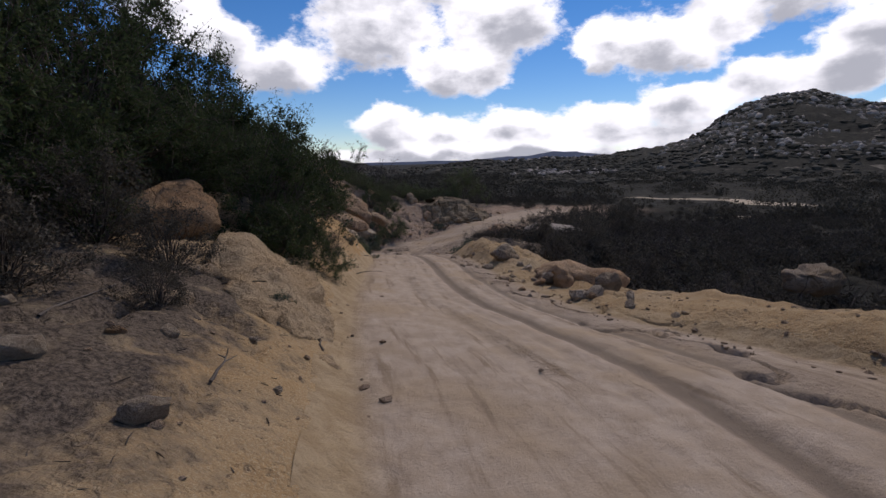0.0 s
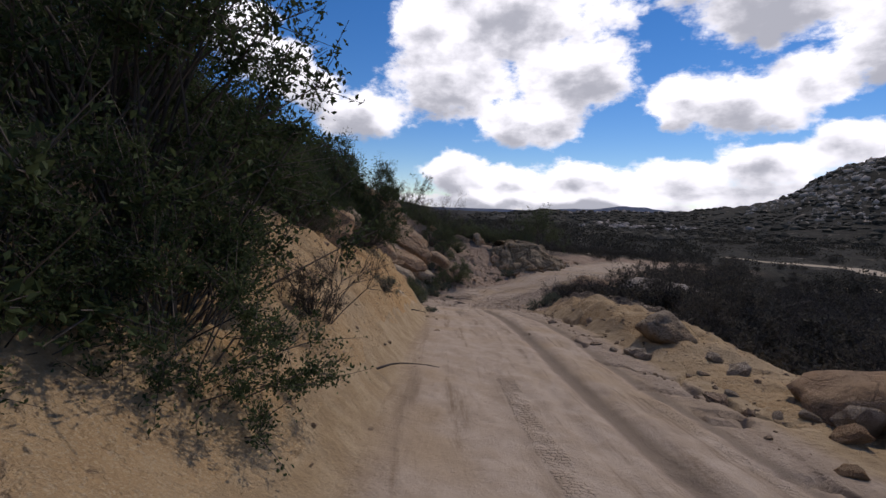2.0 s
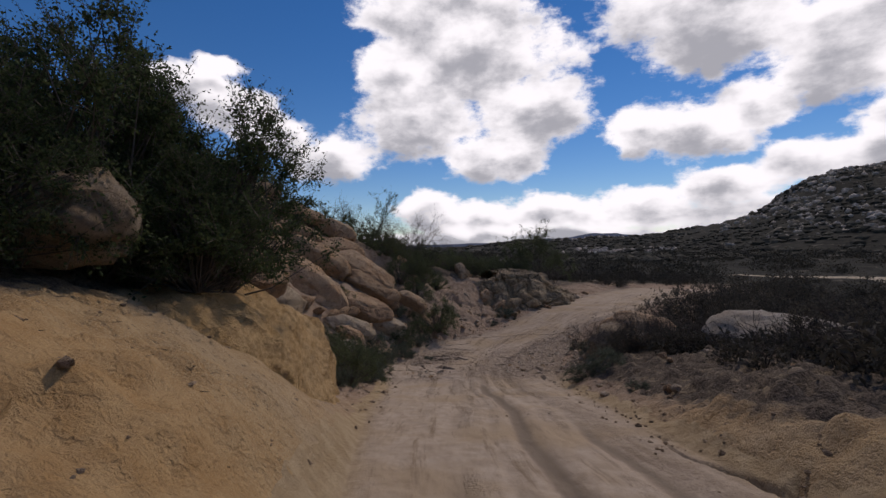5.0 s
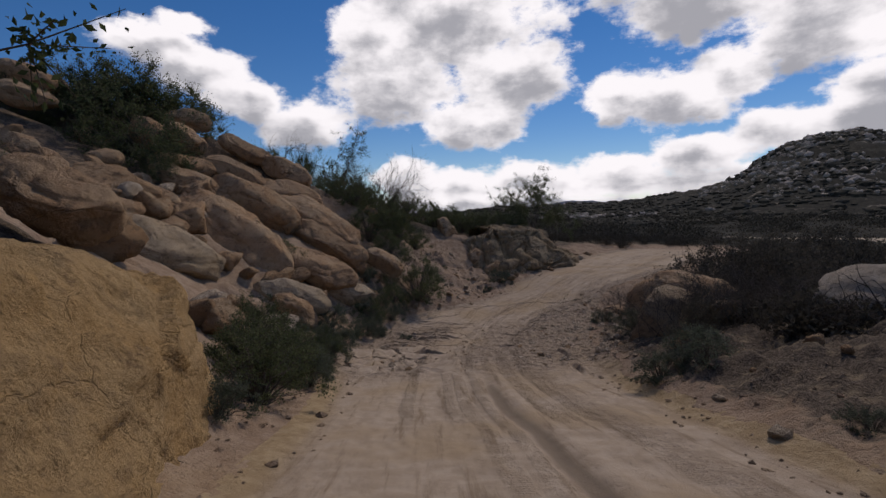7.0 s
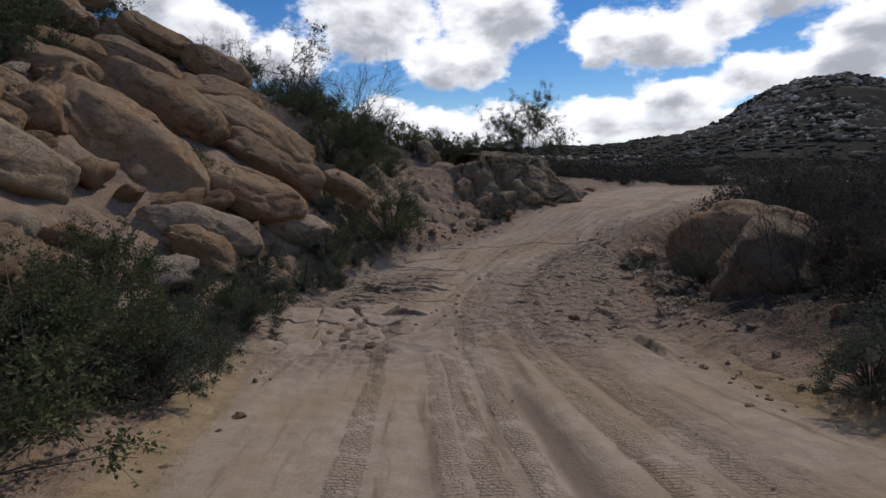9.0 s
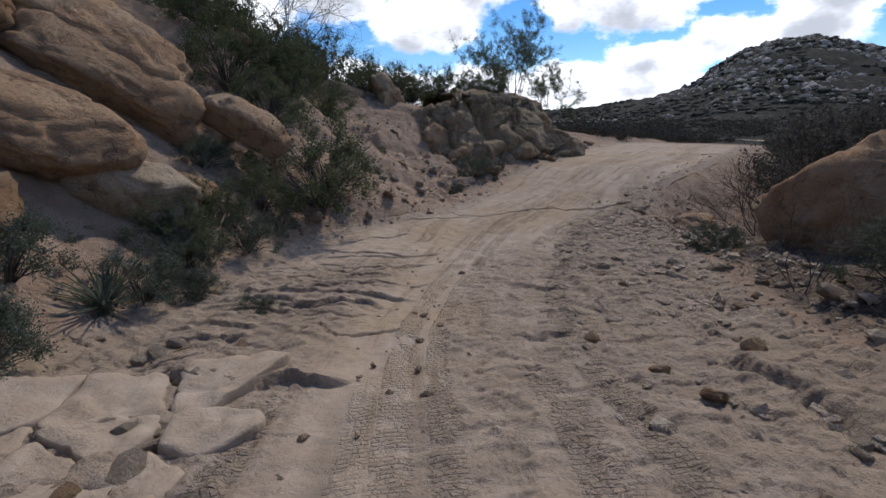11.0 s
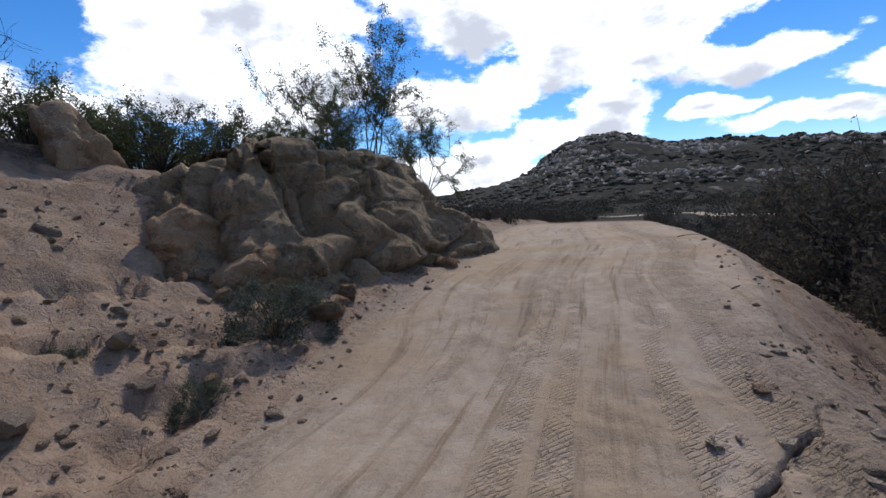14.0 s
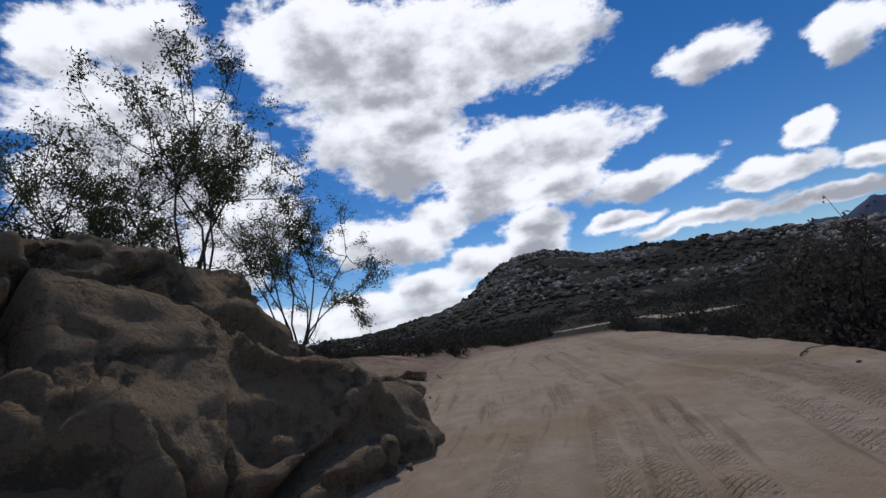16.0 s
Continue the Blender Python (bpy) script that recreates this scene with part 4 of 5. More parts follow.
CLIFF = [(-0.3, -0.3), (0.0, 0.0), (0.28, 0.4), (0.62, 0.76), (1.05, 0.93), (1.6, 1.0), (2.6, 1.03), (3.2, 0.9), (3.6, 0.3)]
crag("cliff_rock", "big orange granite cliff with a crack beside the road",
     [(-3.75, 17.9, 0.7, 1.0), (-4.0, 19.2, 1.5, 1.1), (-4.2, 20.8, 1.9, 1.1), (-4.4, 22.6, 2.2, 1.1), (-4.6, 24.4, 2.45, 1.1), (-4.95, 26.4, 2.55, 1.0), (-5.3, 27.8, 2.5, 1.0), (-6.0, 28.7, 2.3, 1.0), (-7.4, 29.0, 2.1, 1.0), (-9.0, 29.0, 2.6, 1.0)],
     CLIFF, SANDSTONE, 27, 2.3, 0.13, 0.16, 0.045, 1.5)
# the heap of rounded boulders above the dip
# each lies along a line from its upper to its lower end, with its thickness
HEAP_FRONT = [
    (-13.7, 35.5, -0.1, -12.0, 37.2, -0.7, 1.6), (-11.4, 32.6, -1.5, -8.9, 35.0, -2.7, 1.5), (-11.8, 38.5, -0.5, -8.0, 36.8, -3.0, 1.5), (-11.9, 40.0, 0.0, -8.6, 40.4, -1.7, 1.9),
    (-10.6, 42.1, 0.2, -8.2, 42.9, -0.7, 1.1), (-9.6, 41.7, -0.5, -6.3, 41.3, -2.4, 1.25), (-8.7, 40.4, -1.8, -5.8, 41.2, -3.4, 1.4), (-6.9, 38.4, -3.8, -5.3, 38.7, -4.5, 0.85),
    (-8.7, 38.2, -2.4, -6.0, 38.4, -3.7, 1.0), (-8.4, 35.8, -3.2, -6.3, 36.4, -4.1, 0.65), (-6.0, 41.6, -2.9, -4.5, 41.4, -3.7, 0.9), (-13.6, 39.2, 0.6, -11.5, 39.8, -0.3, 1.1),
]
HEAP_UPPER = [
    (-13.0, 43.8, 2.5, -10.8, 44.0, 1.4, 0.9), (-11.2, 43.9, 1.6, -9.0, 43.7, 0.3, 1.15), (-12.6, 41.8, 1.2, -10.4, 42.1, 0.1, 1.0), (-14.0, 40.0, 1.1, -12.2, 41.3, 0.7, 0.75),
    (-15.6, 43.7, 3.7, -13.7, 44.2, 3.2, 0.95), (-14.9, 42.5, 2.8, -13.2, 42.3, 1.7, 1.15), (-15.7, 42.3, 3.1, -14.6, 41.2, 1.9, 1.3), (-15.2, 38.2, 1.1, -14.3, 38.8, 0.9, 0.75),
    (-15.7, 36.6, 1.0, -14.5, 36.4, 0.4, 0.75), (-12.7, 37.7, -0.3, -11.6, 37.3, -0.9, 0.8), (-20.9, 41.2, 5.3, -19.0, 41.6, 4.5, 1.0), (-19.4, 39.5, 3.9, -17.9, 40.3, 3.4, 0.95),
    (-16.7, 36.6, 1.6, -14.8, 35.8, 0.6, 0.95), (-8.3, 27.7, -0.65, -6.9, 28.0, -1.35, 0.95),
]


def laid(seed, upper, lower, thick, material, width=0.46, label="rounded tan granite boulder in a hillside heap", group="boulders of the hillside heap"):
    """A long rounded boulder that lies between two points, its flat side to the slope."""
    upper, lower = Vector(upper), Vector(lower)
    along = (lower - upper).normalized()
    out = (Vector((0.55, -0.45, 0.75)) - along * along.dot(Vector((0.55, -0.45, 0.75)))).normalized()
    m = Matrix((along, out.cross(along), out)).transposed().to_4x4()
    half = (lower - upper).length / 2
    ob = new("boulder", rock_mesh("boulder", seed, (half * 1.06, max(half * width, thick * 0.5), thick * 0.47), material, 5, 0.10, 5, 0.74, 0.34))
    ob.matrix_world = Matrix.Translation((upper + lower) / 2 - out * 0.05) @ m
    return tagged(ob, label, "rock", group)


for i, row in enumerate(HEAP_FRONT + HEAP_UPPER):
    laid(100 + i, row[:3], row[3:6], row[6], PALE_TAN if i in (1, 7, 9) else BROWN_GRANITE if i % 3 == 0 else GRANITE)
fill = random.Random(77)
fill_meshes = [rock_mesh("boulder", 150 + k, (fill.uniform(0.8, 1.3), fill.uniform(0.7, 1.0), fill.uniform(0.5, 0.8)), (GRANITE, BROWN_GRANITE, SLAB, GRANITE)[k % 4], 4 if k < 4 else 3, 0.22, 13, 0.62) for k in range(8)]


rubble_meshes = [rock_mesh("stone", 480 + k, (fill.uniform(0.8, 1.3), fill.uniform(0.7, 1.0), fill.uniform(0.45, 0.7)), (SLAB, SLAB, GRANITE)[k % 3], 2, 0.3, 20, 0.6, 0.9) for k in range(6)]


for me in rubble_meshes:
    for face in me.polygons:
        face.use_smooth = False


def strewn(count, xs, ys, sizes, label, group, seed, sink=0.3, accept=None, meshes=fill_meshes):
    """Rocks set down at random within a stretch of the plan."""
    r = random.Random(seed)
    done = 0
    while done < count:
        x, y = r.uniform(*xs), r.uniform(*ys)
        _, dl, dr, out, _ = land(np.array([x]), np.array([y]), False)
        if accept and not accept(dl[0], dr[0], x, y):
            continue
        k = sizes[0] * (sizes[1] / sizes[0]) ** r.random()
        ob = new("boulder" if k > 0.3 else "stone", r.choice(meshes))
        ob.matrix_world = pose(x, y, at_ground(x, y) + k * (0.5 - sink), r.uniform(-15, 15), r.uniform(-5, 30), r.uniform(0, 360)) @ Matrix.Diagonal((k, k, k, 1))
        tagged(ob, label, "rock", group)
        done += 1


strewn(50, (-21, -5.2), (31, 47), (0.3, 0.75), "tan granite boulder wedged in the hillside heap", "boulders of the hillside heap", 5, 0.35, lambda dl, dr, x, y: dl > 1.2)
strewn(46, (-13.5, -6.8), (30.5, 41), (0.35, 0.8), "tan granite boulder wedged in the hillside heap", "boulders of the hillside heap", 8, 0.3, lambda dl, dr, x, y: dl > 1.6)
strewn(26, (-22, -7), (44, 58), (0.4, 1.2), "weathered boulder on the brushy slope", "boulders on the slope", 6, 0.3, lambda dl, dr, x, y: dl > 5)
# the outcrop at the bend
SPURS = [(-0.2, -0.3), (0.0, 0.0), (0.16, 0.2), (0.5, 0.34), (0.95, 0.46), (1.15, 0.66), (1.5, 0.76), (1.65, 0.95), (2.2, 1.0), (4.0, 1.04), (5.2, 0.98), (6.0, 0.4)]
outcrop = crag("rock_outcrop", "craggy grey-tan granite outcrop rising above the bend",
     [(-2.9, 48.3, 1.3, 0.8), (-1.6, 47.6, 2.0, 0.9), (-0.3, 47.1, 2.3, 0.95), (0.8, 47.1, 2.4, 1.0), (1.9, 47.65, 2.45, 1.0), (3.1, 48.35, 2.45, 1.0), (4.2, 49.05, 2.4, 1.05), (5.2, 50.1, 2.05, 1.15), (6.0, 51.8, 1.45, 1.15), (6.5, 53.4, 1.0, 1.0), (7.3, 55.6, 0.6, 0.8), (8.1, 57.5, 0.25, 0.5)],
     SPURS, WEATHERED, 201, 1.6, 0.17, 0.42, 0.04, 0.7, 0.36)
for k, (x, y, z, a, b, c) in enumerate([(0.2, 47.6, -4.4, 0.8, 0.5, 0.45), (1.0, 47.5, -4.75, 0.6, 0.4, 0.3), (2.3, 48.5, -4.45, 0.7, 0.5, 0.5), (-0.9, 48.2, -3.9, 0.7, 0.6, 0.5)]):
    block(outcrop, 210 + k, (x, y, z), (a, b, c), ((k * 37) % 20 - 10, 10 + (k * 23) % 14 - 7, 40 + (k * 29) % 24 - 12), WEATHERED if k % 3 else GRANITE)
strewn(14, (-2, 8), (46, 58), (0.12, 0.3), "craggy grey-tan rock of the outcrop", "rocks of the outcrop", 14, 0.2, lambda dl, dr, x, y: 0.0 < dl < 0.8)
boulder(230, (-2.6, 50.0, -2.85), (0.75, 0.65, 1.15), GRANITE, (10, -12, 20), "upright reddish rock above the gully", detail=5)
# beside the road on the valley side
boulder(240, (3.4, 10.95, -1.5), (1.1, 0.75, 0.58), GRANITE, (0, 4, 10), "flat tan boulder at the road's edge")
boulder(241, (2.75, 9.95, -1.15), (0.26, 0.25, 0.4), GRANITE, (0, -10, 0), "small upright boulder beside a flat rock")
boulder(242, (3.6, 9.5, -1.2), (0.3, 0.25, 0.35), GREY_GRANITE, (0, 0, 30), "small grey rock at the road's edge")
boulder(243, (2.0, 14.1, -1.3), (0.42, 0.45, 0.3), GREY_GRANITE, (0, 0, 10), "grey rock on the berm")
boulder(244, (7.9, 9.1, -1.0), (0.52, 0.45, 0.34), GREY_GRANITE, (0, 0, 0), "rounded grey boulder in the brush")
boulder(245, (8.4, 31.9, -4.2), (2.4, 1.9, 1.35), PALE_GRANITE, (0, 6, 10), "huge smooth pale boulder beside the road", lumps=0.07, cuts=3, facets=0.25, detail=5)
boulder(246, (4.1, 33.2, -4.0), (0.4, 0.35, 0.38), GREY_GRANITE, (0, 0, 30), "white-grey stone behind bare shrubs")
boulder(247, (3.5, 33.9, -4.5), (1.1, 0.9, 1.15), GREY_GRANITE, (0, 0, 20), "grey boulder behind bare shrubs")
boulder(248, (5.8, 38.2, -4.75), (1.8, 1.4, 1.2), GRANITE, (0, 4, 0), "large tan boulder beside the road", lumps=0.08, cuts=5, facets=0.4, detail=5)
boulder(249, (4.5, 41.3, -5.75), (0.6, 0.4, 0.35), GRANITE, (0, 10, 30), "tan stone at the edge of the fill")
boulder(250, (2.35, 27.6, -4.38), (0.24, 0.2, 0.16), GREY_GRANITE, (0, 0, 0), "small grey stone beside the road")
strewn(34, (0.9, 7), (21, 34), (0.07, 0.2), "brown rock on the eroded bank", "rocks on the eroded bank", 9, 0.3, lambda dl, dr, x, y: dr > 0.2, rubble_meshes)
strewn(105, (-0.8, 6), (33, 42.6), (0.04, 0.16), "broken tan stone at the road's edge", "rubble at the road's edge", 10, 0.32, lambda dl, dr, x, y: -1.9 < dr < 1.8 and (dr > -0.5 or y < 38.5), rubble_meshes)
strewn(36, (-4.6, -1.9), (32.4, 36), (0.04, 0.13), "chip of sandy crust in the dip", "rubble at the road's edge", 15, 0.3, lambda dl, dr, x, y: -1.6 < dl < 0.8, rubble_meshes)
strewn(26, (-5, -0.5), (1.5, 6), (0.05, 0.16), "brown stone among the litter of the bank", "stones of the bank", 16, 0.3, lambda dl, dr, x, y: 0.3 < dl < 3, rubble_meshes)
strewn(24, (0.5, 5), (6, 14), (0.06, 0.3), "tan stone at the road's edge", "stones at the road's edge", 11, 0.32, lambda dl, dr, x, y: -0.5 < dr < 1.5, rubble_meshes)
strewn(45, (-6, -0.3), (40, 49), (0.05, 0.2), "tan stone in the eroded gully", "stones in the gully", 12, 0.25, lambda dl, dr, x, y: 0.2 < dl < 4, rubble_meshes)


# broken blocks of crust beside the wheel tracks in the dip
def cut_polygon(poly, mid, normal):
    """The part of a convex outline on one side of a line."""
    out = []
    for k in range(len(poly)):
        a, b = poly[k], poly[(k + 1) % len(poly)]
        da, db = (a - mid) @ normal, (b - mid) @ normal
        if da <= 0:
            out.append(a)
        if da * db < 0:
            out.append(a + (b - a) * da / (da - db))
    return out


rng = np.random.default_rng(31)
seeds = np.array([(x + rng.uniform(-0.24, 0.24) + 0.3 * (j % 2), y + rng.uniform(-0.16, 0.16)) for j, y in enumerate(np.arange(32.8, 34.6, 0.44)) for x in np.arange(-5.7, -2.5, 0.64)])
for c in seeds:
    outline = [c + np.array(q) for q in ((-0.7, -0.55), (0.7, -0.55), (0.7, 0.55), (-0.7, 0.55))]
    for o in seeds:
        gap = o - c
        if 0 < gap @ gap < 2.6:
            outline = cut_polygon(outline, (o + c) / 2 - rng.uniform(0.01, 0.03) * gap / np.linalg.norm(gap), gap)
    if len(outline) < 3 or c[0] < left_edge(np.array(c[1])) - 0.1 or c[0] > -2.75 - 0.1 * (c[1] - 33.0) or rng.random() < 0.1 + 0.35 * (c[0] > -3.6):
        continue
    ring = []
    for k in range(len(outline)):
        a, b = outline[k], outline[(k + 1) % len(outline)]
        n = max(1, int(np.linalg.norm(b - a) / 0.06))
        ring += [a + (b - a) * i / n for i in range(n)]
    ring = np.array(ring) - c
    for _ in range(1):
        ring = (ring + np.roll(ring, 1, 0) + np.roll(ring, -1, 0)) / 3
    ring = ring * (1 + 0.09 * fbm((ring[:, 0] + c[0]) / 0.12, (ring[:, 1] + c[1]) / 0.12, 0.0, octaves=2, seed=33))[:, None]
    m = len(ring)
    thick, tip = rng.uniform(-0.01, 0.075), rng.normal(size=2) * 0.03 + [0, 0.02]
    rows = [(0.02, 0.0), (0.25, 0.0), (0.45, 0.0), (0.62, 0.0), (0.77, 0.0), (0.9, 0.0), (0.97, -0.006), (1.0, -0.022), (1.01, -0.08), (0.93, -0.18)]
    v = np.concatenate([np.column_stack([ring * k, np.full(m, thick + z) + (ring * k) @ tip]) for k, z in rows])
    v[:, 2] += 0.026 * fbm((v[:, 0] + c[0]) / 0.16, (v[:, 1] + c[1]) / 0.16, 0.0, octaves=4, seed=34)
    v[8 * m:, :2] *= 1 + 0.06 * fbm(v[8 * m:, 0] / 0.07, v[8 * m:, 1] / 0.07, v[8 * m:, 2] / 0.05, octaves=2, seed=35)[:, None]
    f = [[r * m + k, (r + 1) * m + k, (r + 1) * m + (k + 1) % m, r * m + (k + 1) % m] for r in range(len(rows) - 1) for k in range(m)]
    plate = new("slab", mesh_of("slab", v, f, ROAD, True))
    plate.parent = road
    plate.matrix_basis = pose(c[0], c[1], road_top(c[0], c[1]) + 0.015)

# far boulders over the hill: stuff
rng = np.random.default_rng(8)
bm = bmesh.new()
bmesh.ops.create_icosphere(bm, subdivisions=1, radius=1.0)
base_v = np.array([v.co for v in bm.verts])
base_f = np.array([[v.index for v in f.verts] for f in bm.faces])
bm.free()


def scatter(points, sizes, verts, faces, rng, flat=1.0, jitter=0.25):
    """Many turned and scaled copies of one small form, as one pair of arrays."""
    n = len(points)
    a = rng.uniform(0, 2 * np.pi, n)
    c, s = np.cos(a)[:, None], np.sin(a)[:, None]
    v = verts[None] * (1 + jitter * rng.normal(size=(n, len(verts), 1)) * 0.5)
    x, y, z = v[..., 0] * c - v[..., 1] * s, v[..., 0] * s + v[..., 1] * c, v[..., 2] * flat
    out = np.stack([x, y, z], -1) * np.asarray(sizes)[:, None, None] + np.asarray(points)[:, None]
    return out.reshape(-1, 3), (faces[None] + (np.arange(n) * len(verts))[:, None, None]).reshape(-1, faces.shape[1])


pick = rng.integers(0, HX.size, 44000)
density = fbm(HX.ravel()[pick] / 60, HY.ravel()[pick] / 60, seed=80) + 0.46 * step(np.degrees(HA.ravel()[pick]), 29, 34) - 0.6 * (np.degrees(HA.ravel()[pick]) < 28)
pick = pick[(density > 0.16) & (HR.ravel()[pick] < 420) & (HR.ravel()[pick] > 215) & (np.degrees(HA.ravel()[pick]) > -15) & (np.degrees(HA.ravel()[pick]) < 85)]
pts = np.stack([HX.ravel()[pick], HY.ravel()[pick], HZ.ravel()[pick]], -1)
v, f = scatter(pts, np.clip(rng.lognormal(-0.35, 0.6, len(pts)), 0.3, 2.3) * (0.6 + 0.4 * step(np.hypot(pts[:, 0], pts[:, 1]), 200, 330)), base_v, base_f, rng, 0.75, 0.5)
tagged(new("far_boulders", mesh_of("far_boulders", v, f, FAR_STONE)), "pale boulders strewn over the far hill", "rocks", kind="stuff")


pick = rng.integers(0, HX.size, 24000)
pick = pick[(fbm(HX.ravel()[pick] / 35, HY.ravel()[pick] / 35, seed=81) > -0.4) & (HR.ravel()[pick] < 430) & (HR.ravel()[pick] > 140) & (np.degrees(HA.ravel()[pick]) > -15) & (np.degrees(HA.ravel()[pick]) < 85)]
pts = np.stack([HX.ravel()[pick], HY.ravel()[pick], HZ.ravel()[pick]], -1)
v, f = scatter(pts, np.minimum(rng.lognormal(0.2, 0.45, len(pts)), 2.4), base_v, base_f, rng, 0.65, 0.35)
tagged(new("hill_brush", mesh_of("hill_brush", v, f, BRUSH, False)), "dark shrubs dotted over the far hill", "brush", kind="stuff")


# ---------------------------------------------------------------- plants
def tubes(segments, sides=3):
    """Tapered limbs from rows of p0, p1, r0, r1."""
    p0, p1 = np.array([s[0] for s in segments]), np.array([s[1] for s in segments])
    r0, r1 = np.array([s[2] for s in segments]), np.array([s[3] for s in segments])
    d = p1 - p0
    d /= np.linalg.norm(d, axis=1, keepdims=True) + 1e-9
    side = np.cross(d, np.where(np.abs(d[:, 2:]) < 0.9, [[0, 0, 1.0]], [[1.0, 0, 0]]))
    side /= np.linalg.norm(side, axis=1, keepdims=True) + 1e-9
    up = np.cross(d, side)
    ring = []
    for p, r in ((p0, r0), (p1, r1)):
        for k in range(sides):
            a = 2 * np.pi * k / sides
            ring.append(p + r[:, None] * (side * np.cos(a) + up * np.sin(a)))
    v = np.stack(ring, 1).reshape(-1, 3)
    base = (np.arange(len(segments)) * 2 * sides)[:, None, None]
    q = np.array([[k, (k + 1) % sides, sides + (k + 1) % sides, sides + k] for k in range(sides)])
    return v, (base + q[None]).reshape(-1, 4)


def leaves(points, size, rng, slim=0.45, up=0.3):
    """Small pointed leaves, each a bent lozenge, at points."""
    n = len(points)
    d = rng.normal(size=(n, 3)) + [0, 0, up]
    d /= np.linalg.norm(d, axis=1, keepdims=True)
    s = np.cross(d, rng.normal(size=(n, 3)))
    s /= np.linalg.norm(s, axis=1, keepdims=True) + 1e-9
    k = size * rng.uniform(0.6, 1.3, (n, 1))
    mid = points + d * k * 0.5
    lift = np.cross(d, s) * k * 0.12
    v = np.stack([points, mid + s * k * slim * 0.5 + lift, points + d * k, mid - s * k * slim * 0.5 + lift], 1).reshape(-1, 3)
    return v, np.arange(n * 4).reshape(n, 4)


def grow(rng, height, spread, stems, limbs, twigs, lean=0.0, crown=0.35, thick=0.03):
    """Limbs of a shrub or small tree, and the points along its twigs where leaves sit."""
    segments, tips = [], []

    def limb(p, d, length, r, level):
        n = 4
        q = p
        for k in range(n):
            d = d + rng.normal(size=3) * 0.22 + np.array([0, 0, 0.06])
            d = d / np.linalg.norm(d)
            e = q + d * length / n
            segments.append((q, e, r * (1 - 0.6 * k / n), r * (1 - 0.6 * (k + 1) / n)))
            if level < 2 and k >= (1 if level else n * crown):
                for _ in range(limbs if level == 0 else twigs):
                    o = d + rng.normal(size=3) * 0.75
                    limb(e, o / np.linalg.norm(o), length * rng.uniform(0.35, 0.6), r * 0.45, level + 1)
            if level >= 1:
                tips.append(e)
                tips.append((q + e) / 2)
            q = e

    for i in range(stems):
        a = rng.uniform(0, 2 * np.pi)
        out = spread * rng.uniform(0.3, 1.0)
        d = np.array([math.cos(a) * out + lean, math.sin(a) * out, 1.0])
        length = height * rng.uniform(0.6, 0.95)
        limb(np.array([math.cos(a), math.sin(a), 0]) * 0.06 * stems ** 0.5, d / np.linalg.norm(d), length, thick * height ** 0.5, 0)
    return segments, np.array(tips)


def bush(name, label, category, seed, height, width, clumps, per, leaf, leaf_material, group="", slim=0.5, spread=0.13, bark=None, low=0.05, thick=0.012):
    """A dense shrub: branches reach from the foot to uneven clumps that fill a ragged dome, each with its own leaves."""
    rng = np.random.default_rng(seed)
    a, u = rng.uniform(0, 2 * np.pi, clumps), rng.uniform(0, 1, clumps)
    rise = low + (1 - low) * rng.uniform(0, 1, clumps) ** 0.8
    reach = width * np.sqrt(np.clip(1.08 - (rise * 0.98) ** 2.2, 0.03, 1)) * (0.45 + 0.55 * np.sqrt(u)) * (1 + 0.25 * np.sin(3 * a + seed))
    c = np.stack([np.cos(a) * reach, np.sin(a) * reach, height * rise * (0.8 + 0.2 * np.cos(2 * a + seed))], -1)
    segments, twigs = [], []
    for p in c:
        foot = np.array([p[0] * 0.08, p[1] * 0.08, -0.05])
        mid = np.array([p[0] * 0.45, p[1] * 0.45, p[2] * 0.6]) + rng.normal(size=3) * 0.05 * height
        t = thick * height ** 0.5
        segments += [(foot, mid, t, t * 0.6), (mid, p, t * 0.6, t * 0.25)]
        for _ in range(6):
            e = p + (np.clip(rng.normal(size=3), -1.2, 1.2) * 0.8 + 0.6 * p / (np.linalg.norm(p) + 0.1)) * spread * height ** 0.5 * 1.35
            segments.append((p, e, t * 0.25, t * 0.1))
            twigs.append((p, e))
    top = tagged(new(name), label, category, group)
    v, q = tubes(segments)
    new("trunk", mesh_of("trunk", v, q, bark or BARK)).parent = top
    ends = np.array(twigs)[rng.integers(0, len(twigs), clumps * per)]
    at = ends[:, 0] + (ends[:, 1] - ends[:, 0]) * rng.uniform(-0.25, 1.0, (clumps * per, 1)) + rng.normal(size=(clumps * per, 3)) * leaf * 0.75
    at[:, 2] = np.maximum(at[:, 2], 0.02)
    v, q = leaves(at, leaf, rng, slim)
    new("crown", mesh_of("crown", v, q, leaf_material, False)).parent = top
    return top


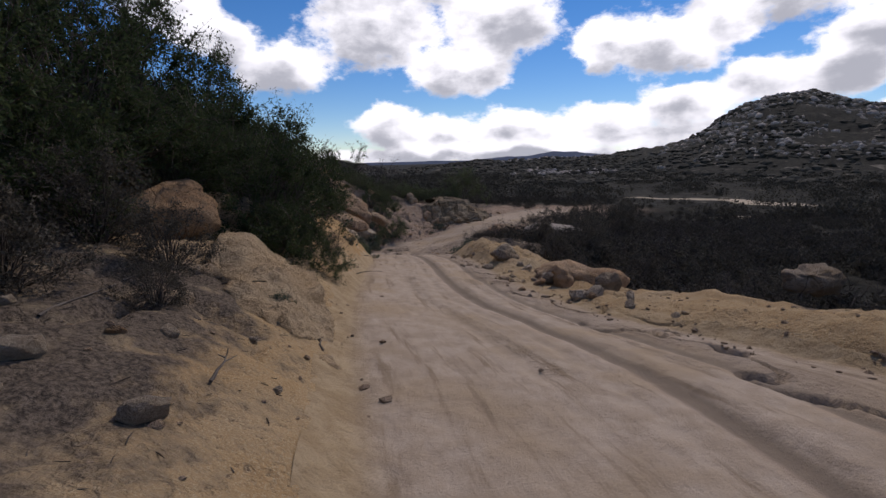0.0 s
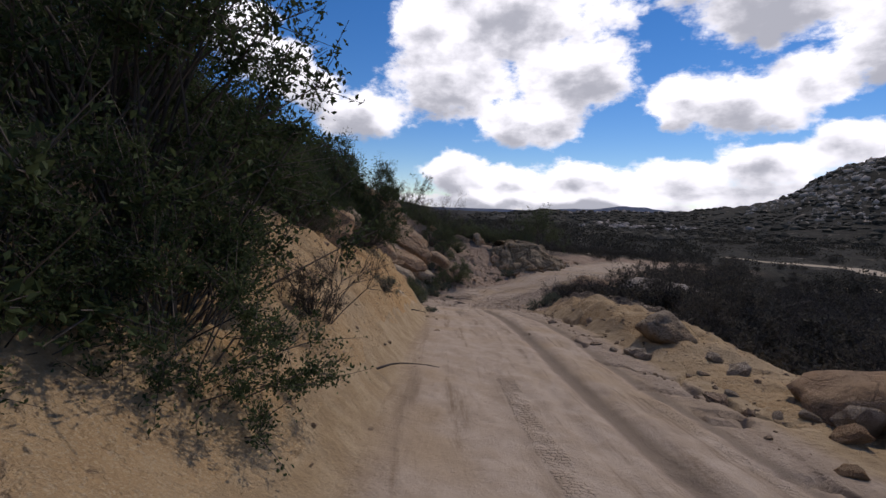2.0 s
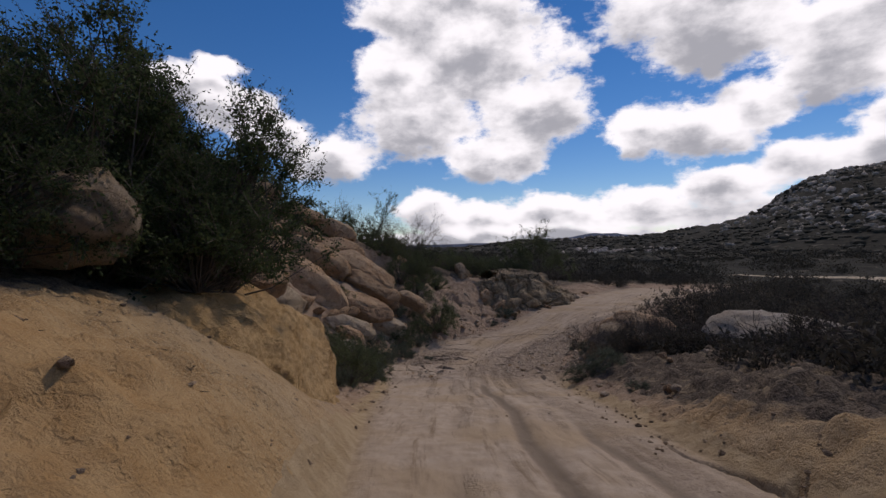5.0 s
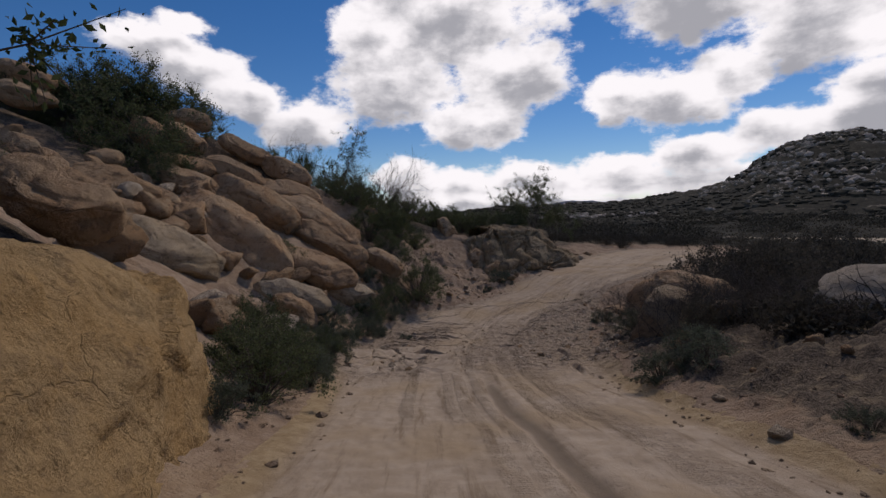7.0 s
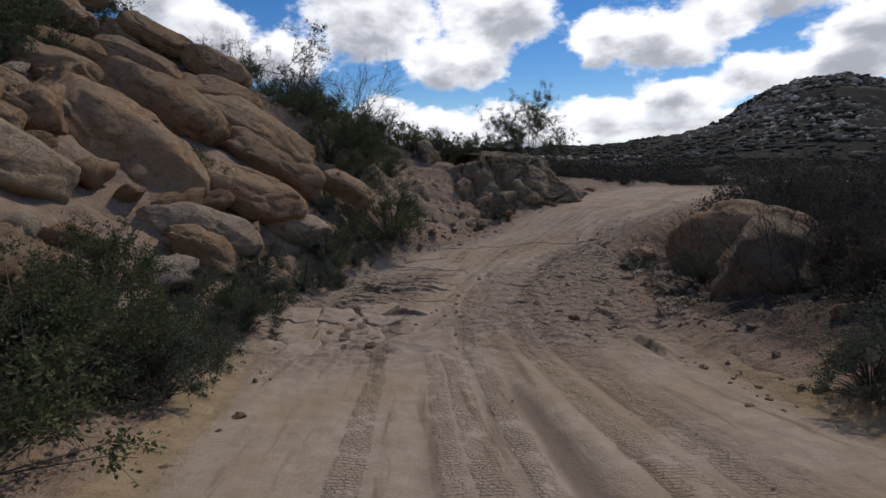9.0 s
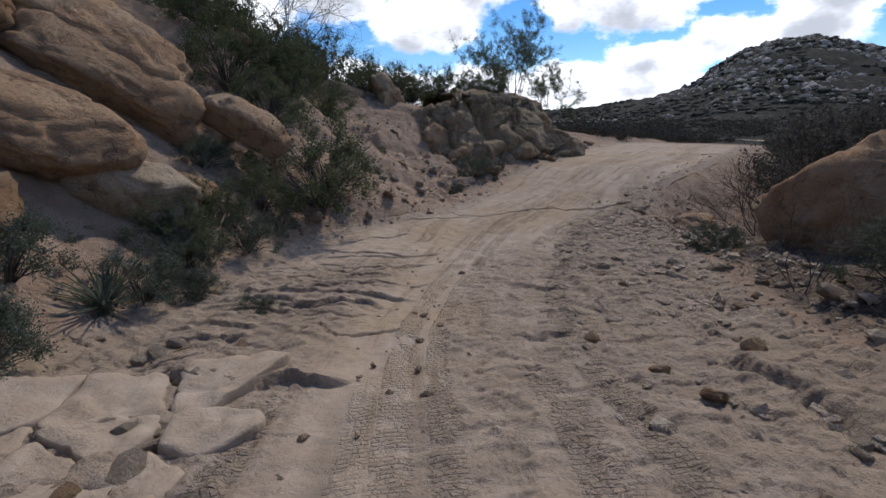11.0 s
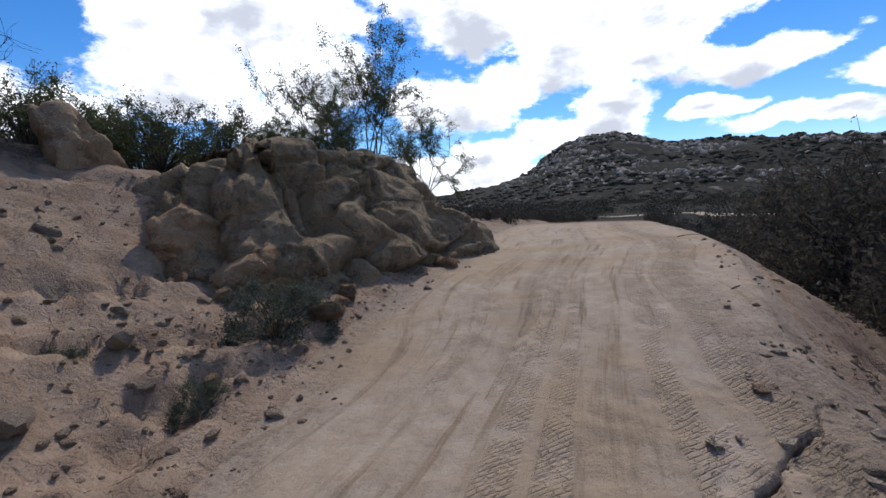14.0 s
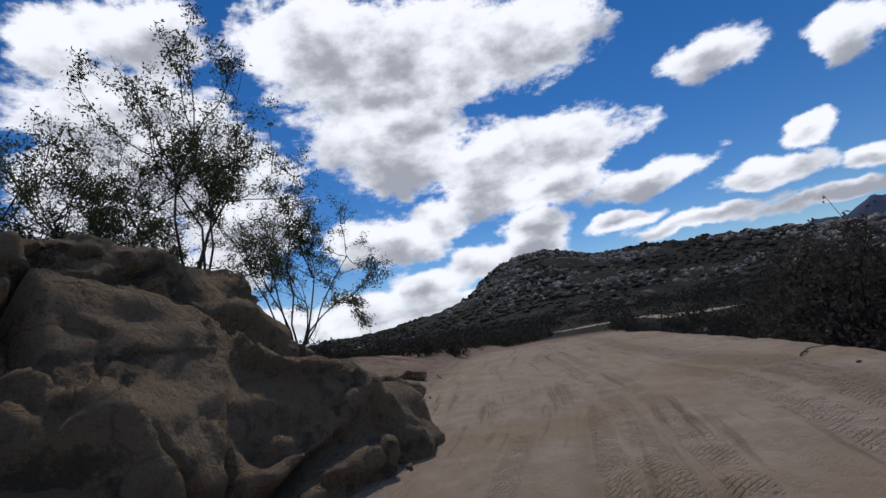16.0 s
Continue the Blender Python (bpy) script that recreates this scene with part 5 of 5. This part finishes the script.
def plant(name, label, category, seed, height, spread, stems, limbs, twigs, leaf, count, leaf_material, clump=0.12, group="", slim=0.45, crown=0.3, thick=0.02, bark=None, lean=0.0, up=0.3):
    """An open shrub or tree of forking limbs, with leaves in tufts along its twigs, or none."""
    rng = np.random.default_rng(seed)
    segments, tips = grow(rng, height, spread, stems, limbs, twigs, lean, crown, thick)
    top = tagged(new(name), label, category, group)
    v, q = tubes(segments)
    new("trunk", mesh_of("trunk", v, q, bark or BARK)).parent = top
    if count:
        tufts = tips[rng.integers(0, len(tips), max(count // 16, 1))]
        at = tufts[rng.integers(0, len(tufts), count)] + rng.normal(size=(count, 3)) * clump
        at[:, 2] = np.maximum(at[:, 2], 0.03)
        v, q = leaves(at, leaf, rng, slim, up)
        new("crown", mesh_of("crown", v, q, leaf_material, False)).parent = top
    return top


def set_down(top, x, y, sink=0.05, turn=0.0, size=1.0, z=None):
    top.matrix_world = pose(x, y, (at_ground(x, y) if z is None else z) - sink, 0, 0, turn) @ Matrix.Diagonal((size, size, size, 1))
    return top


def repeat(top, places, label=""):
    for x, y, turn, size, *z in places:
        ob = copy_thing(top, pose(x, y, 0))
        ob.matrix_basis = pose(x, y, z[0] if z else at_ground(x, y) - 0.08, 0, 0, turn) @ Matrix.Diagonal((size, size, size, 1))
        tagged(ob, label)


# dense dark shrubs along the top of the bank
scrub = bush("shrub", "tall dense dark green chaparral shrub on the bank", "shrub", 301, 3.0, 1.55, 190, 160, 0.052, GREEN, "tall shrubs on the bank")
set_down(scrub, -5.1, 10.1, 0.2, 120, 1.1)
repeat(scrub, [(-16.6, 43.6, 30, 0.8), (-18.6, 43.2, 150, 0.95), (-15.2, 42.4, 220, 0.55), (-20.5, 41.5, 60, 0.9), (-2.75, 8.0, 80, 0.5, -0.6), (-3.5, 8.4, 10, 0.95, -0.2), (-3.1, 7.4, 300, 0.4, -0.2), (-4.2, 9.0, 220, 0.7, 0.1), (-5.1, 12.7, 100, 0.5), (-4.8, 13.6, 40, 0.48), (-4.8, 14.6, 300, 0.45), (-5.5, 13.9, 210, 0.6), (-6.1, 12.5, 80, 0.6), (-6.7, 13.8, 20, 0.6), (-5.9, 6.9, 70, 1.2, 1.2), (-4.5, 7.4, 200, 0.5, 1.25), (-5.9, 4.2, 150, 1.3), (-4.9, 1.8, 200, 1.1), (-6.6, 9.0, 20, 1.4), (-6.4, 11.6, 100, 0.8), (-4.4, 2.6, 40, 0.6), (-4.9, 5.0, 190, 0.6), (-5.5, 15.1, 230, 0.6), (-7.4, 15.6, 10, 0.6),
               (-7.9, 18.4, 60, 0.85), (-7.1, 21.0, 120, 0.7), (-7.4, 22.2, 200, 0.9), (-5.9, 22.9, 20, 1.1, -1.0), (-6.9, 21.6, 140, 1.15, -0.6), (-5.6, 21.9, 260, 0.6, -0.8), (-8.0, 23.2, 60, 1.1, 0.0), (-6.9, 17.8, 160, 0.8), (-6.4, 19.5, 250, 0.65), (-6.6, 21.4, 50, 0.6), (-8.3, 12.0, 40, 0.9), (-9.8, 22.0, 10, 0.9), (-9.6, 17.0, 190, 1.1)])
olive = bush("shrub", "olive green leafy shrub among the boulders", "shrub", 302, 1.5, 1.0, 90, 90, 0.05, OLIVE, "shrubs among the boulders")
set_down(olive, -5.35, 28.5, 0.05, 0, 0.82)
repeat(olive, [(-3.85, 41.5, 40, 1.25), (-5.2, 43.0, 90, 0.9), (-5.0, 44.8, 10, 0.9), (-6.2, 43.7, 250, 1.15), (-7.8, 46.2, 70, 1.5), (-6.9, 47.6, 160, 1.4), (-5.4, 47.3, 300, 1.1), (-6.0, 31.2, 100, 0.75), (-5.8, 33.1, 10, 0.65), (-10.5, 46.5, 20, 1.3), (-8.5, 46.8, 60, 1.3), (-7.0, 48.3, 130, 1.3), (-5.0, 49.5, 200, 1.2),
               (-3.6, 51.0, 20, 1.1), (-2.2, 53.3, 90, 1.25), (-0.6, 54.5, 30, 1.1), (1.4, 55.4, 10, 1.15), (2.6, 56.6, 300, 1.1), (-4.0, 54.5, 60, 1.4), (-6.4, 52.4, 0, 1.5), (-9.5, 50.5, 0, 1.6), (-12.5, 47.5, 60, 1.6),
               (-17.5, 46, 0, 2.2), (-15.6, 45.2, 80, 1.9), (-13.2, 39.5, 30, 0.9), (-11.0, 40.6, 30, 0.7), (-7.2, 45.0, 30, 1.0), (-13.5, 31.0, 30, 1.2), (-8.2, 38.0, 120, 0.6),
               (-14.6, 40.8, 60, 1.9), (-16.2, 41.6, 120, 2.0), (-17.0, 43.5, 10, 2.2), (-19.0, 43.6, 70, 2.1), (-15.6, 42.2, 200, 1.2), (-5.7, 29.7, 40, 0.85), (-5.4, 38.3, 80, 0.6), (-4.8, 40.3, 150, 0.6), (-5.5, 30.7, 20, 0.6), (-6.3, 30.2, 310, 0.8), (-7.0, 32.6, 200, 0.7), (-5.2, 39.3, 190, 0.55),
               (-5.6, 45.3, 60, 1.0), (-4.3, 46.8, 10, 0.8), (-6.4, 46.4, 60, 1.1), (1.9, 52.6, 40, 0.85, -2.45), (0.9, 52.0, 100, 0.8, -2.45), (-0.4, 51.6, 10, 0.9, -2.45), (-1.6, 51.4, 200, 0.95, -2.5), (-2.7, 51.8, 60, 0.9, -2.4)])
sage = bush("bush", "low grey-green sage bush beside the road", "bush", 303, 0.75, 0.62, 80, 90, 0.034, SAGE, "low sage bushes", low=0.02)
set_down(sage, 0.2, 46.1, 0.05, 0, 1.05)
repeat(sage, [(1.5, 49.0, 30, 0.95), (-5.9, 29.8, 60, 1.1), (-5.7, 35.2, 90, 0.9), (-5.3, 37.0, 40, 0.9), (-4.7, 39.0, 10, 0.8), (1.35, 29.9, 60, 0.75), (2.15, 30.0, 120, 1.15), (-5.3, 27.2, 20, 0.7),
              (3.2, 35.6, 140, 1.0), (4.0, 35.9, 200, 0.9), (-2.7, 12.8, 20, 0.38), (-0.5, 44.9, 0, 0.45), (-6.3, 36.4, 60, 1.0), (-6.8, 34.2, 10, 0.9), (-5.9, 40.6, 10, 0.9), (-2.9, 44.0, 60, 0.5), (-1.6, 45.3, 10, 0.35), (-2.7, 45.6, 100, 0.3), (-3.4, 44.4, 200, 0.35), (-3.9, 36.7, 20, 0.4), (1.7, 26.2, 20, 0.4), (-2.6, 17.9, 20, 0.3), (-4.6, 46.5, 60, 0.9), (3.2, 38.6, 5, 0.7), (-5.2, 30.4, 60, 0.9), (-5.5, 31.6, 130, 0.8), (-5.6, 33.4, 10, 0.85), (-6.1, 35.4, 230, 0.9), (-5.9, 33.9, 99, 0.7), (-5.2, 38.0, 310, 0.7), (-4.9, 37.4, 20, 0.6), (-4.4, 40.0, 80, 0.6),
              (-2.1, 4.6, 20, 0.4), (-2.9, 5.6, 60, 0.45), (-5.8, 32.2, 140, 1.0)])
bare_shrub = plant("dead_shrub", "bare burnt shrub with thin grey twigs", "shrub", 304, 1.9, 0.7, 7, 3, 3, 0.04, 0, DRY, 0.1, "bare burnt shrubs", bark=BARK, thick=0.011)
set_down(bare_shrub, -2.4, 9.5, 0.05, 0, 0.42)
repeat(bare_shrub, [(-3.2, 12.4, 40, 0.3), (-2.6, 9.2, 120, 0.3), (-4.3, 14.2, 30, 0.4), (-6.6, 50.3, 10, 1.9), (-8.6, 48.2, 80, 1.7), (-4.6, 52.0, 200, 1.3), (3.0, 32.7, 60, 0.9), (4.4, 33.0, 120, 0.8), (-7.4, 15.6, 40, 1.3), (-8.2, 17.0, 80, 1.4), (-6.9, 16.2, 80, 1.2),
                    (2.5, 33.3, 10, 0.7), (3.5, 32.3, 50, 0.75), (4.7, 32.2, 100, 0.8), (5.5, 33.0, 150, 0.8), (3.1, 34.7, 190, 0.8), (5.0, 35.0, 230, 0.9), (6.2, 33.9, 270, 0.9), (6.9, 32.6, 310, 0.8), (2.6, 36.2, 20, 0.6), (6.0, 36.0, 10, 1.0), (6.5, 41.5, 90, 1.0), (7.9, 43.0, 200, 1.1), (-12.0, 49.0, 80, 1.7), (-6.6, 45.8, 20, 1.5), (-5.6, 48.4, 130, 1.3), (-10.5, 52.0, 140, 1.8)])
tree = plant("tree", "slender open-crowned tree on top of the outcrop", "tree", 305, 4.0, 0.62, 8, 3, 2, 0.078, 20000, OLIVE, 0.085, crown=0.45, thick=0.02)
set_down(tree, 3.2, 53.6, 0.0, 170, 0.72, -2.6)
repeat(tree, [(4.8, 53.8, 60, 0.56, -3.55), (2.3, 53.6, 240, 0.5, -2.6)])
far_tree = plant("tree", "small open tree on the skyline of the bank", "tree", 306, 3.4, 0.6, 5, 3, 2, 0.09, 5200, GREEN, 0.07, crown=0.4, thick=0.02)
set_down(far_tree, -9.0, 48.6, 0.1, 0, 1.0)

burnt = bush("shrub", "tall dark half-burnt shrub below the road", "shrub", 307, 3.2, 1.6, 80, 60, 0.11, DRY, "tall shrubs below the road", spread=0.16, bark=CHARRED, thick=0.016)
set_down(burnt, 9.6, 43.4, 0.2, 0, 1.1)
repeat(burnt, [(-2.5, 9.45, 20, 0.15), (-4.4, 13.2, 100, 0.3), (-3.5, 3.0, 100, 0.3), (-3.1, 4.5, 10, 0.25), (-3.9, 4.6, 200, 0.35), (-4.2, 2.6, 60, 0.35), (-2.6, 3.4, 160, 0.16), (8.3, 40.8, 40, 0.8), (11.6, 45.0, 80, 1.2), (13.4, 46.6, 120, 1.2), (12.6, 42.6, 10, 1.2), (15.4, 48.6, 60, 1.3), (16.5, 44.5, 160, 1.4), (17.8, 51.0, 200, 1.3), (19.5, 47.5, 20, 1.5), (14.0, 39.5, 90, 1.1), (7.2, 39.4, 30, 0.6),
               (10.5, 38.0, 30, 0.9), (22.5, 53.5, 30, 1.4), (3.7, 32.9, 30, 0.35), (5.0, 33.7, 90, 0.4), (2.8, 31.5, 200, 0.3), (4.2, 30.6, 140, 0.3), (8.6, 35.6, 70, 0.75), (10.8, 33.4, 170, 0.9), (6.6, 28.2, 20, 0.5), (9.0, 27.0, 100, 0.7), (5.6, 24.4, 100, 0.5), (7.8, 22.6, 10, 0.7), (5.2, 19.8, 60, 0.55), (7.4, 16.0, 60, 0.7), (9.5, 12.5, 60, 0.7), (11, 8, 0, 0.7)])


def yucca(seed, x, y, size):
    """A rosette of stiff pointed blades."""
    rng = np.random.default_rng(seed)
    top = tagged(new("yucca"), "spiky grey-green yucca rosette beside the road", "yucca", "yuccas")
    for k in range(46):
        a, e = rng.uniform(0, 360), rng.uniform(12, 80)
        n = 5
        v = []
        for i in range(n):
            s = i / (n - 1)
            w = 0.022 * (1 - s) ** 0.7
            v += [(-w, 0.6 * s, -0.07 * s * s), (0, 0.6 * s, -0.012 - 0.07 * s * s), (w, 0.6 * s, -0.07 * s * s)]
        f = []
        for i in range(n - 1):
            f += [(3 * i, 3 * i + 1, 3 * i + 4, 3 * i + 3), (3 * i + 1, 3 * i + 2, 3 * i + 5, 3 * i + 4)]
        blade = new("blade", mesh_of("blade", v, f, SAGE))
        blade.parent = top
        blade.matrix_basis = pose(0, 0, 0.06, 0, 0, a) @ pose(0, 0, 0, e, 0, 0) @ Matrix.Diagonal((1, rng.uniform(0.7, 1.1), 1, 1))
    top.matrix_world = pose(x, y, at_ground(x, y)) @ Matrix.Diagonal((size, size, size, 1))


yucca(1, -5.5, 36.6, 1.0)
yucca(2, -5.9, 34.2, 0.8)
yucca(3, -5.9, 13.2, 0.9)


def branch(seed, x, y, length, turn):
    """A fallen stick with a bend and a few stubs."""
    rng = np.random.default_rng(seed)
    p, d, segments = np.zeros(3), np.array([1.0, 0, 0]), []
    for k in range(6):
        d = d + rng.normal(size=3) * [0.2, 0.35, 0.1]
        d[2] = 0
        d /= np.linalg.norm(d)
        e = p + d * length / 6
        e[2] = 0.012
        segments.append((p, e, 0.013 * (1 - k / 8), 0.013 * (1 - (k + 1) / 8)))
        if rng.random() < 0.5:
            segments.append((e, e + (d * 0.08 + rng.normal(size=3) * 0.05) * [1, 1, 0.15], 0.006, 0.003))
        p = e
    v, q = tubes(segments, 5)
    ob = new("branch", mesh_of("branch", v, q, BARK))
    ob.matrix_world = pose(x, y, at_ground(x, y) + 0.01, 0, 0, turn)
    tagged(ob, "dry grey fallen branch on the dirt", "branch", "fallen branches")


for k, (x, y, l, a) in enumerate([(-1.75, 4.1, 0.7, 200), (-1.35, 3.9, 0.3, 100), (-2.2, 3.3, 0.9, 160), (-2.9, 2.6, 0.8, 130), (-2.6, 4.6, 0.5, 30), (-2.0, 9.8, 0.5, 70),
                                  (5.2, 44.05, 0.5, -20), (9.2, 48.3, 0.8, 10), (-2.6, 14.9, 0.3, 20), (-3.2, 3.9, 0.7, 70), (-1.6, 2.2, 0.4, 110)]):
    branch(k, x, y, l, a)

# clods and litter: stuff
rng = np.random.default_rng(44)


def strip(count, keep):
    x, y = rng.uniform(-10, 9, count), rng.uniform(-2.5, 57, count)
    _, dl, dr, _, _ = land(x, y, False)
    k = keep(dl, dr, x, y) > rng.uniform(0, 1, count)
    return np.stack([x[k], y[k], land(x[k], y[k])[0]], -1)


clod_v = base_v * [1, 0.8, 0.65]
pts = strip(60000, lambda dl, dr, x, y: np.where((dl > -0.3) & (dl < 2.2), 0.07 + 0.13 * (y > 24), 0) + np.where((dl > 0.1) & (dl < 5) & (y > 40) & (y < 49.5), 0.55, 0) + np.where((dr > -0.5) & (dr < 2.2), 0.22 + 0.75 * ((y > 32) & (y < 43)), 0) + np.where((dr > -1.4) & (dr < -0.4) & (y > 33) & (y < 41), 0.35, 0) + np.where((dl < 0) & (dr < 0), 0.003 + 0.13 * step(y, 32, 33.5) * (1 - step(y, 38.5, 41)), 0))
v, f = scatter(pts, rng.lognormal(-3.75, 0.5, len(pts)), clod_v, base_f, rng, 1.0, 0.5)
tagged(new("clods", mesh_of("clods", v, f, SOIL, False)), "crumbled clods and pebbles beside the road", "pebbles", kind="stuff")
x, y = rng.uniform(-1.6, 6, 12000), rng.uniform(32.5, 43, 12000)
_, dl, dr, _, _ = land(x, y, False)
keep = (dr < 1.6) & (fbm(x / 0.8, y / 0.8, seed=95) > -0.25) & (rng.uniform(0, 1, 12000) < 0.62 * step(dr, -2.4, -0.3) * step(y, 32.5, 34.5) * (1 - step(y, 40, 43)))
pts = np.stack([x[keep], y[keep], land(x[keep], y[keep])[0] + 0.012], -1)
v, f = scatter(pts, np.minimum(rng.lognormal(-3.65, 0.6, len(pts)), 0.11), clod_v, base_f, rng, 1.0, 0.7)
tagged(new("rubble", mesh_of("rubble", v, f, SLAB, False)), "broken sandy rubble beside the wheel tracks", "rubble", kind="stuff")
stick = tubes([(np.array([-0.5, 0, 0.02]), np.array([0.05, 0.06, 0.04]), 0.035, 0.03), (np.array([0.05, 0.06, 0.04]), np.array([0.5, 0, 0.02]), 0.03, 0.015)])
pts = strip(60000, lambda dl, dr, x, y: np.where((dl > 0.5) & (dl < 4.5), 0.06 + 0.3 * (y < 5.5), 0) + np.where((dr > 1.2) & (dr < 4), 0.10, 0))
v, q = scatter(pts, rng.uniform(0.03, 0.13, len(pts)), *stick, rng, 1.0, 0.0)
tagged(new("twig_litter", mesh_of("twig_litter", v, q, CHARRED)), "dark dry twigs littering the bank", "litter", kind="stuff")

# burnt brush over the valley: stuff
tuft_segments, tuft_tips = grow(np.random.default_rng(320), 1.0, 0.8, 5, 2, 1, thick=0.022)
tv, tq = tubes(tuft_segments)
rng = np.random.default_rng(3)
lc = rng.normal(size=(26, 3)) * [0.38, 0.38, 0.2] + [0, 0, 0.42]
order = rng.permutation(234)
lp = np.repeat(lc, 9, 0)[order] + rng.normal(size=(234, 3)) * 0.1
lv, lq = leaves(np.maximum(lp, [-9, -9, 0.02]), 0.15, rng, 0.6)


def valley_brush(count, reach, seed, low, high, name, label, stems):
    rng = np.random.default_rng(seed)
    r, a = np.sqrt(rng.uniform(reach[0] ** 2, reach[1] ** 2, count)), np.radians(rng.uniform(-12, 100, count))
    x, y = -2 + r * np.sin(a), 22 + r * np.cos(a)
    near = rng.uniform(0, 1, count) < 0.5 if reach[0] < 10 else np.zeros(count, bool)
    x, y = np.where(near, rng.uniform(1, 34, count), x), np.where(near, rng.uniform(-4, 75, count), y)
    _, dl, dr, out, _ = land(x, y, False)
    keep = ((dr > 3.0) | ((dl > 12) & (y > 50)) | ((y > 61) & (np.abs(dl + 3) > 3))) & (fbm(x / 11, y / 11, seed=90) > -0.42) & (clearing(x, y) < 0.35)
    x, y, out = x[keep], y[keep], out[keep]
    at = np.stack([x, y, land(x, y)[0] - 0.05], -1)
    size = rng.uniform(low, high, len(x)) * (0.6 + 0.4 * step(out, 3, 8))
    v, q = scatter(at, size, lv, lq, rng, 1.0, 0.0) if stems else scatter(at, size * 1.1, lv[:480], lq[:120], rng, 1.0, 0.0)
    tagged(new(name, mesh_of(name, v, q, BRUSH, False)), label, "brush", kind="stuff")
    if stems:
        v, q = scatter(at, size * 1.15, tv, tq, rng, 1.0, 0.0)
        tagged(new("burnt_stems", mesh_of("burnt_stems", v, q, CHARRED)), "charred bare stems over the valley floor", "brush", kind="stuff")


valley_brush(2600, (6, 75), 21, 0.7, 1.5, "near_brush", "dull dark leaves of the valley brush", True)
valley_brush(2300, (60, 210), 22, 1.6, 3.2, "far_brush", "dark brush over the far valley floor", False)
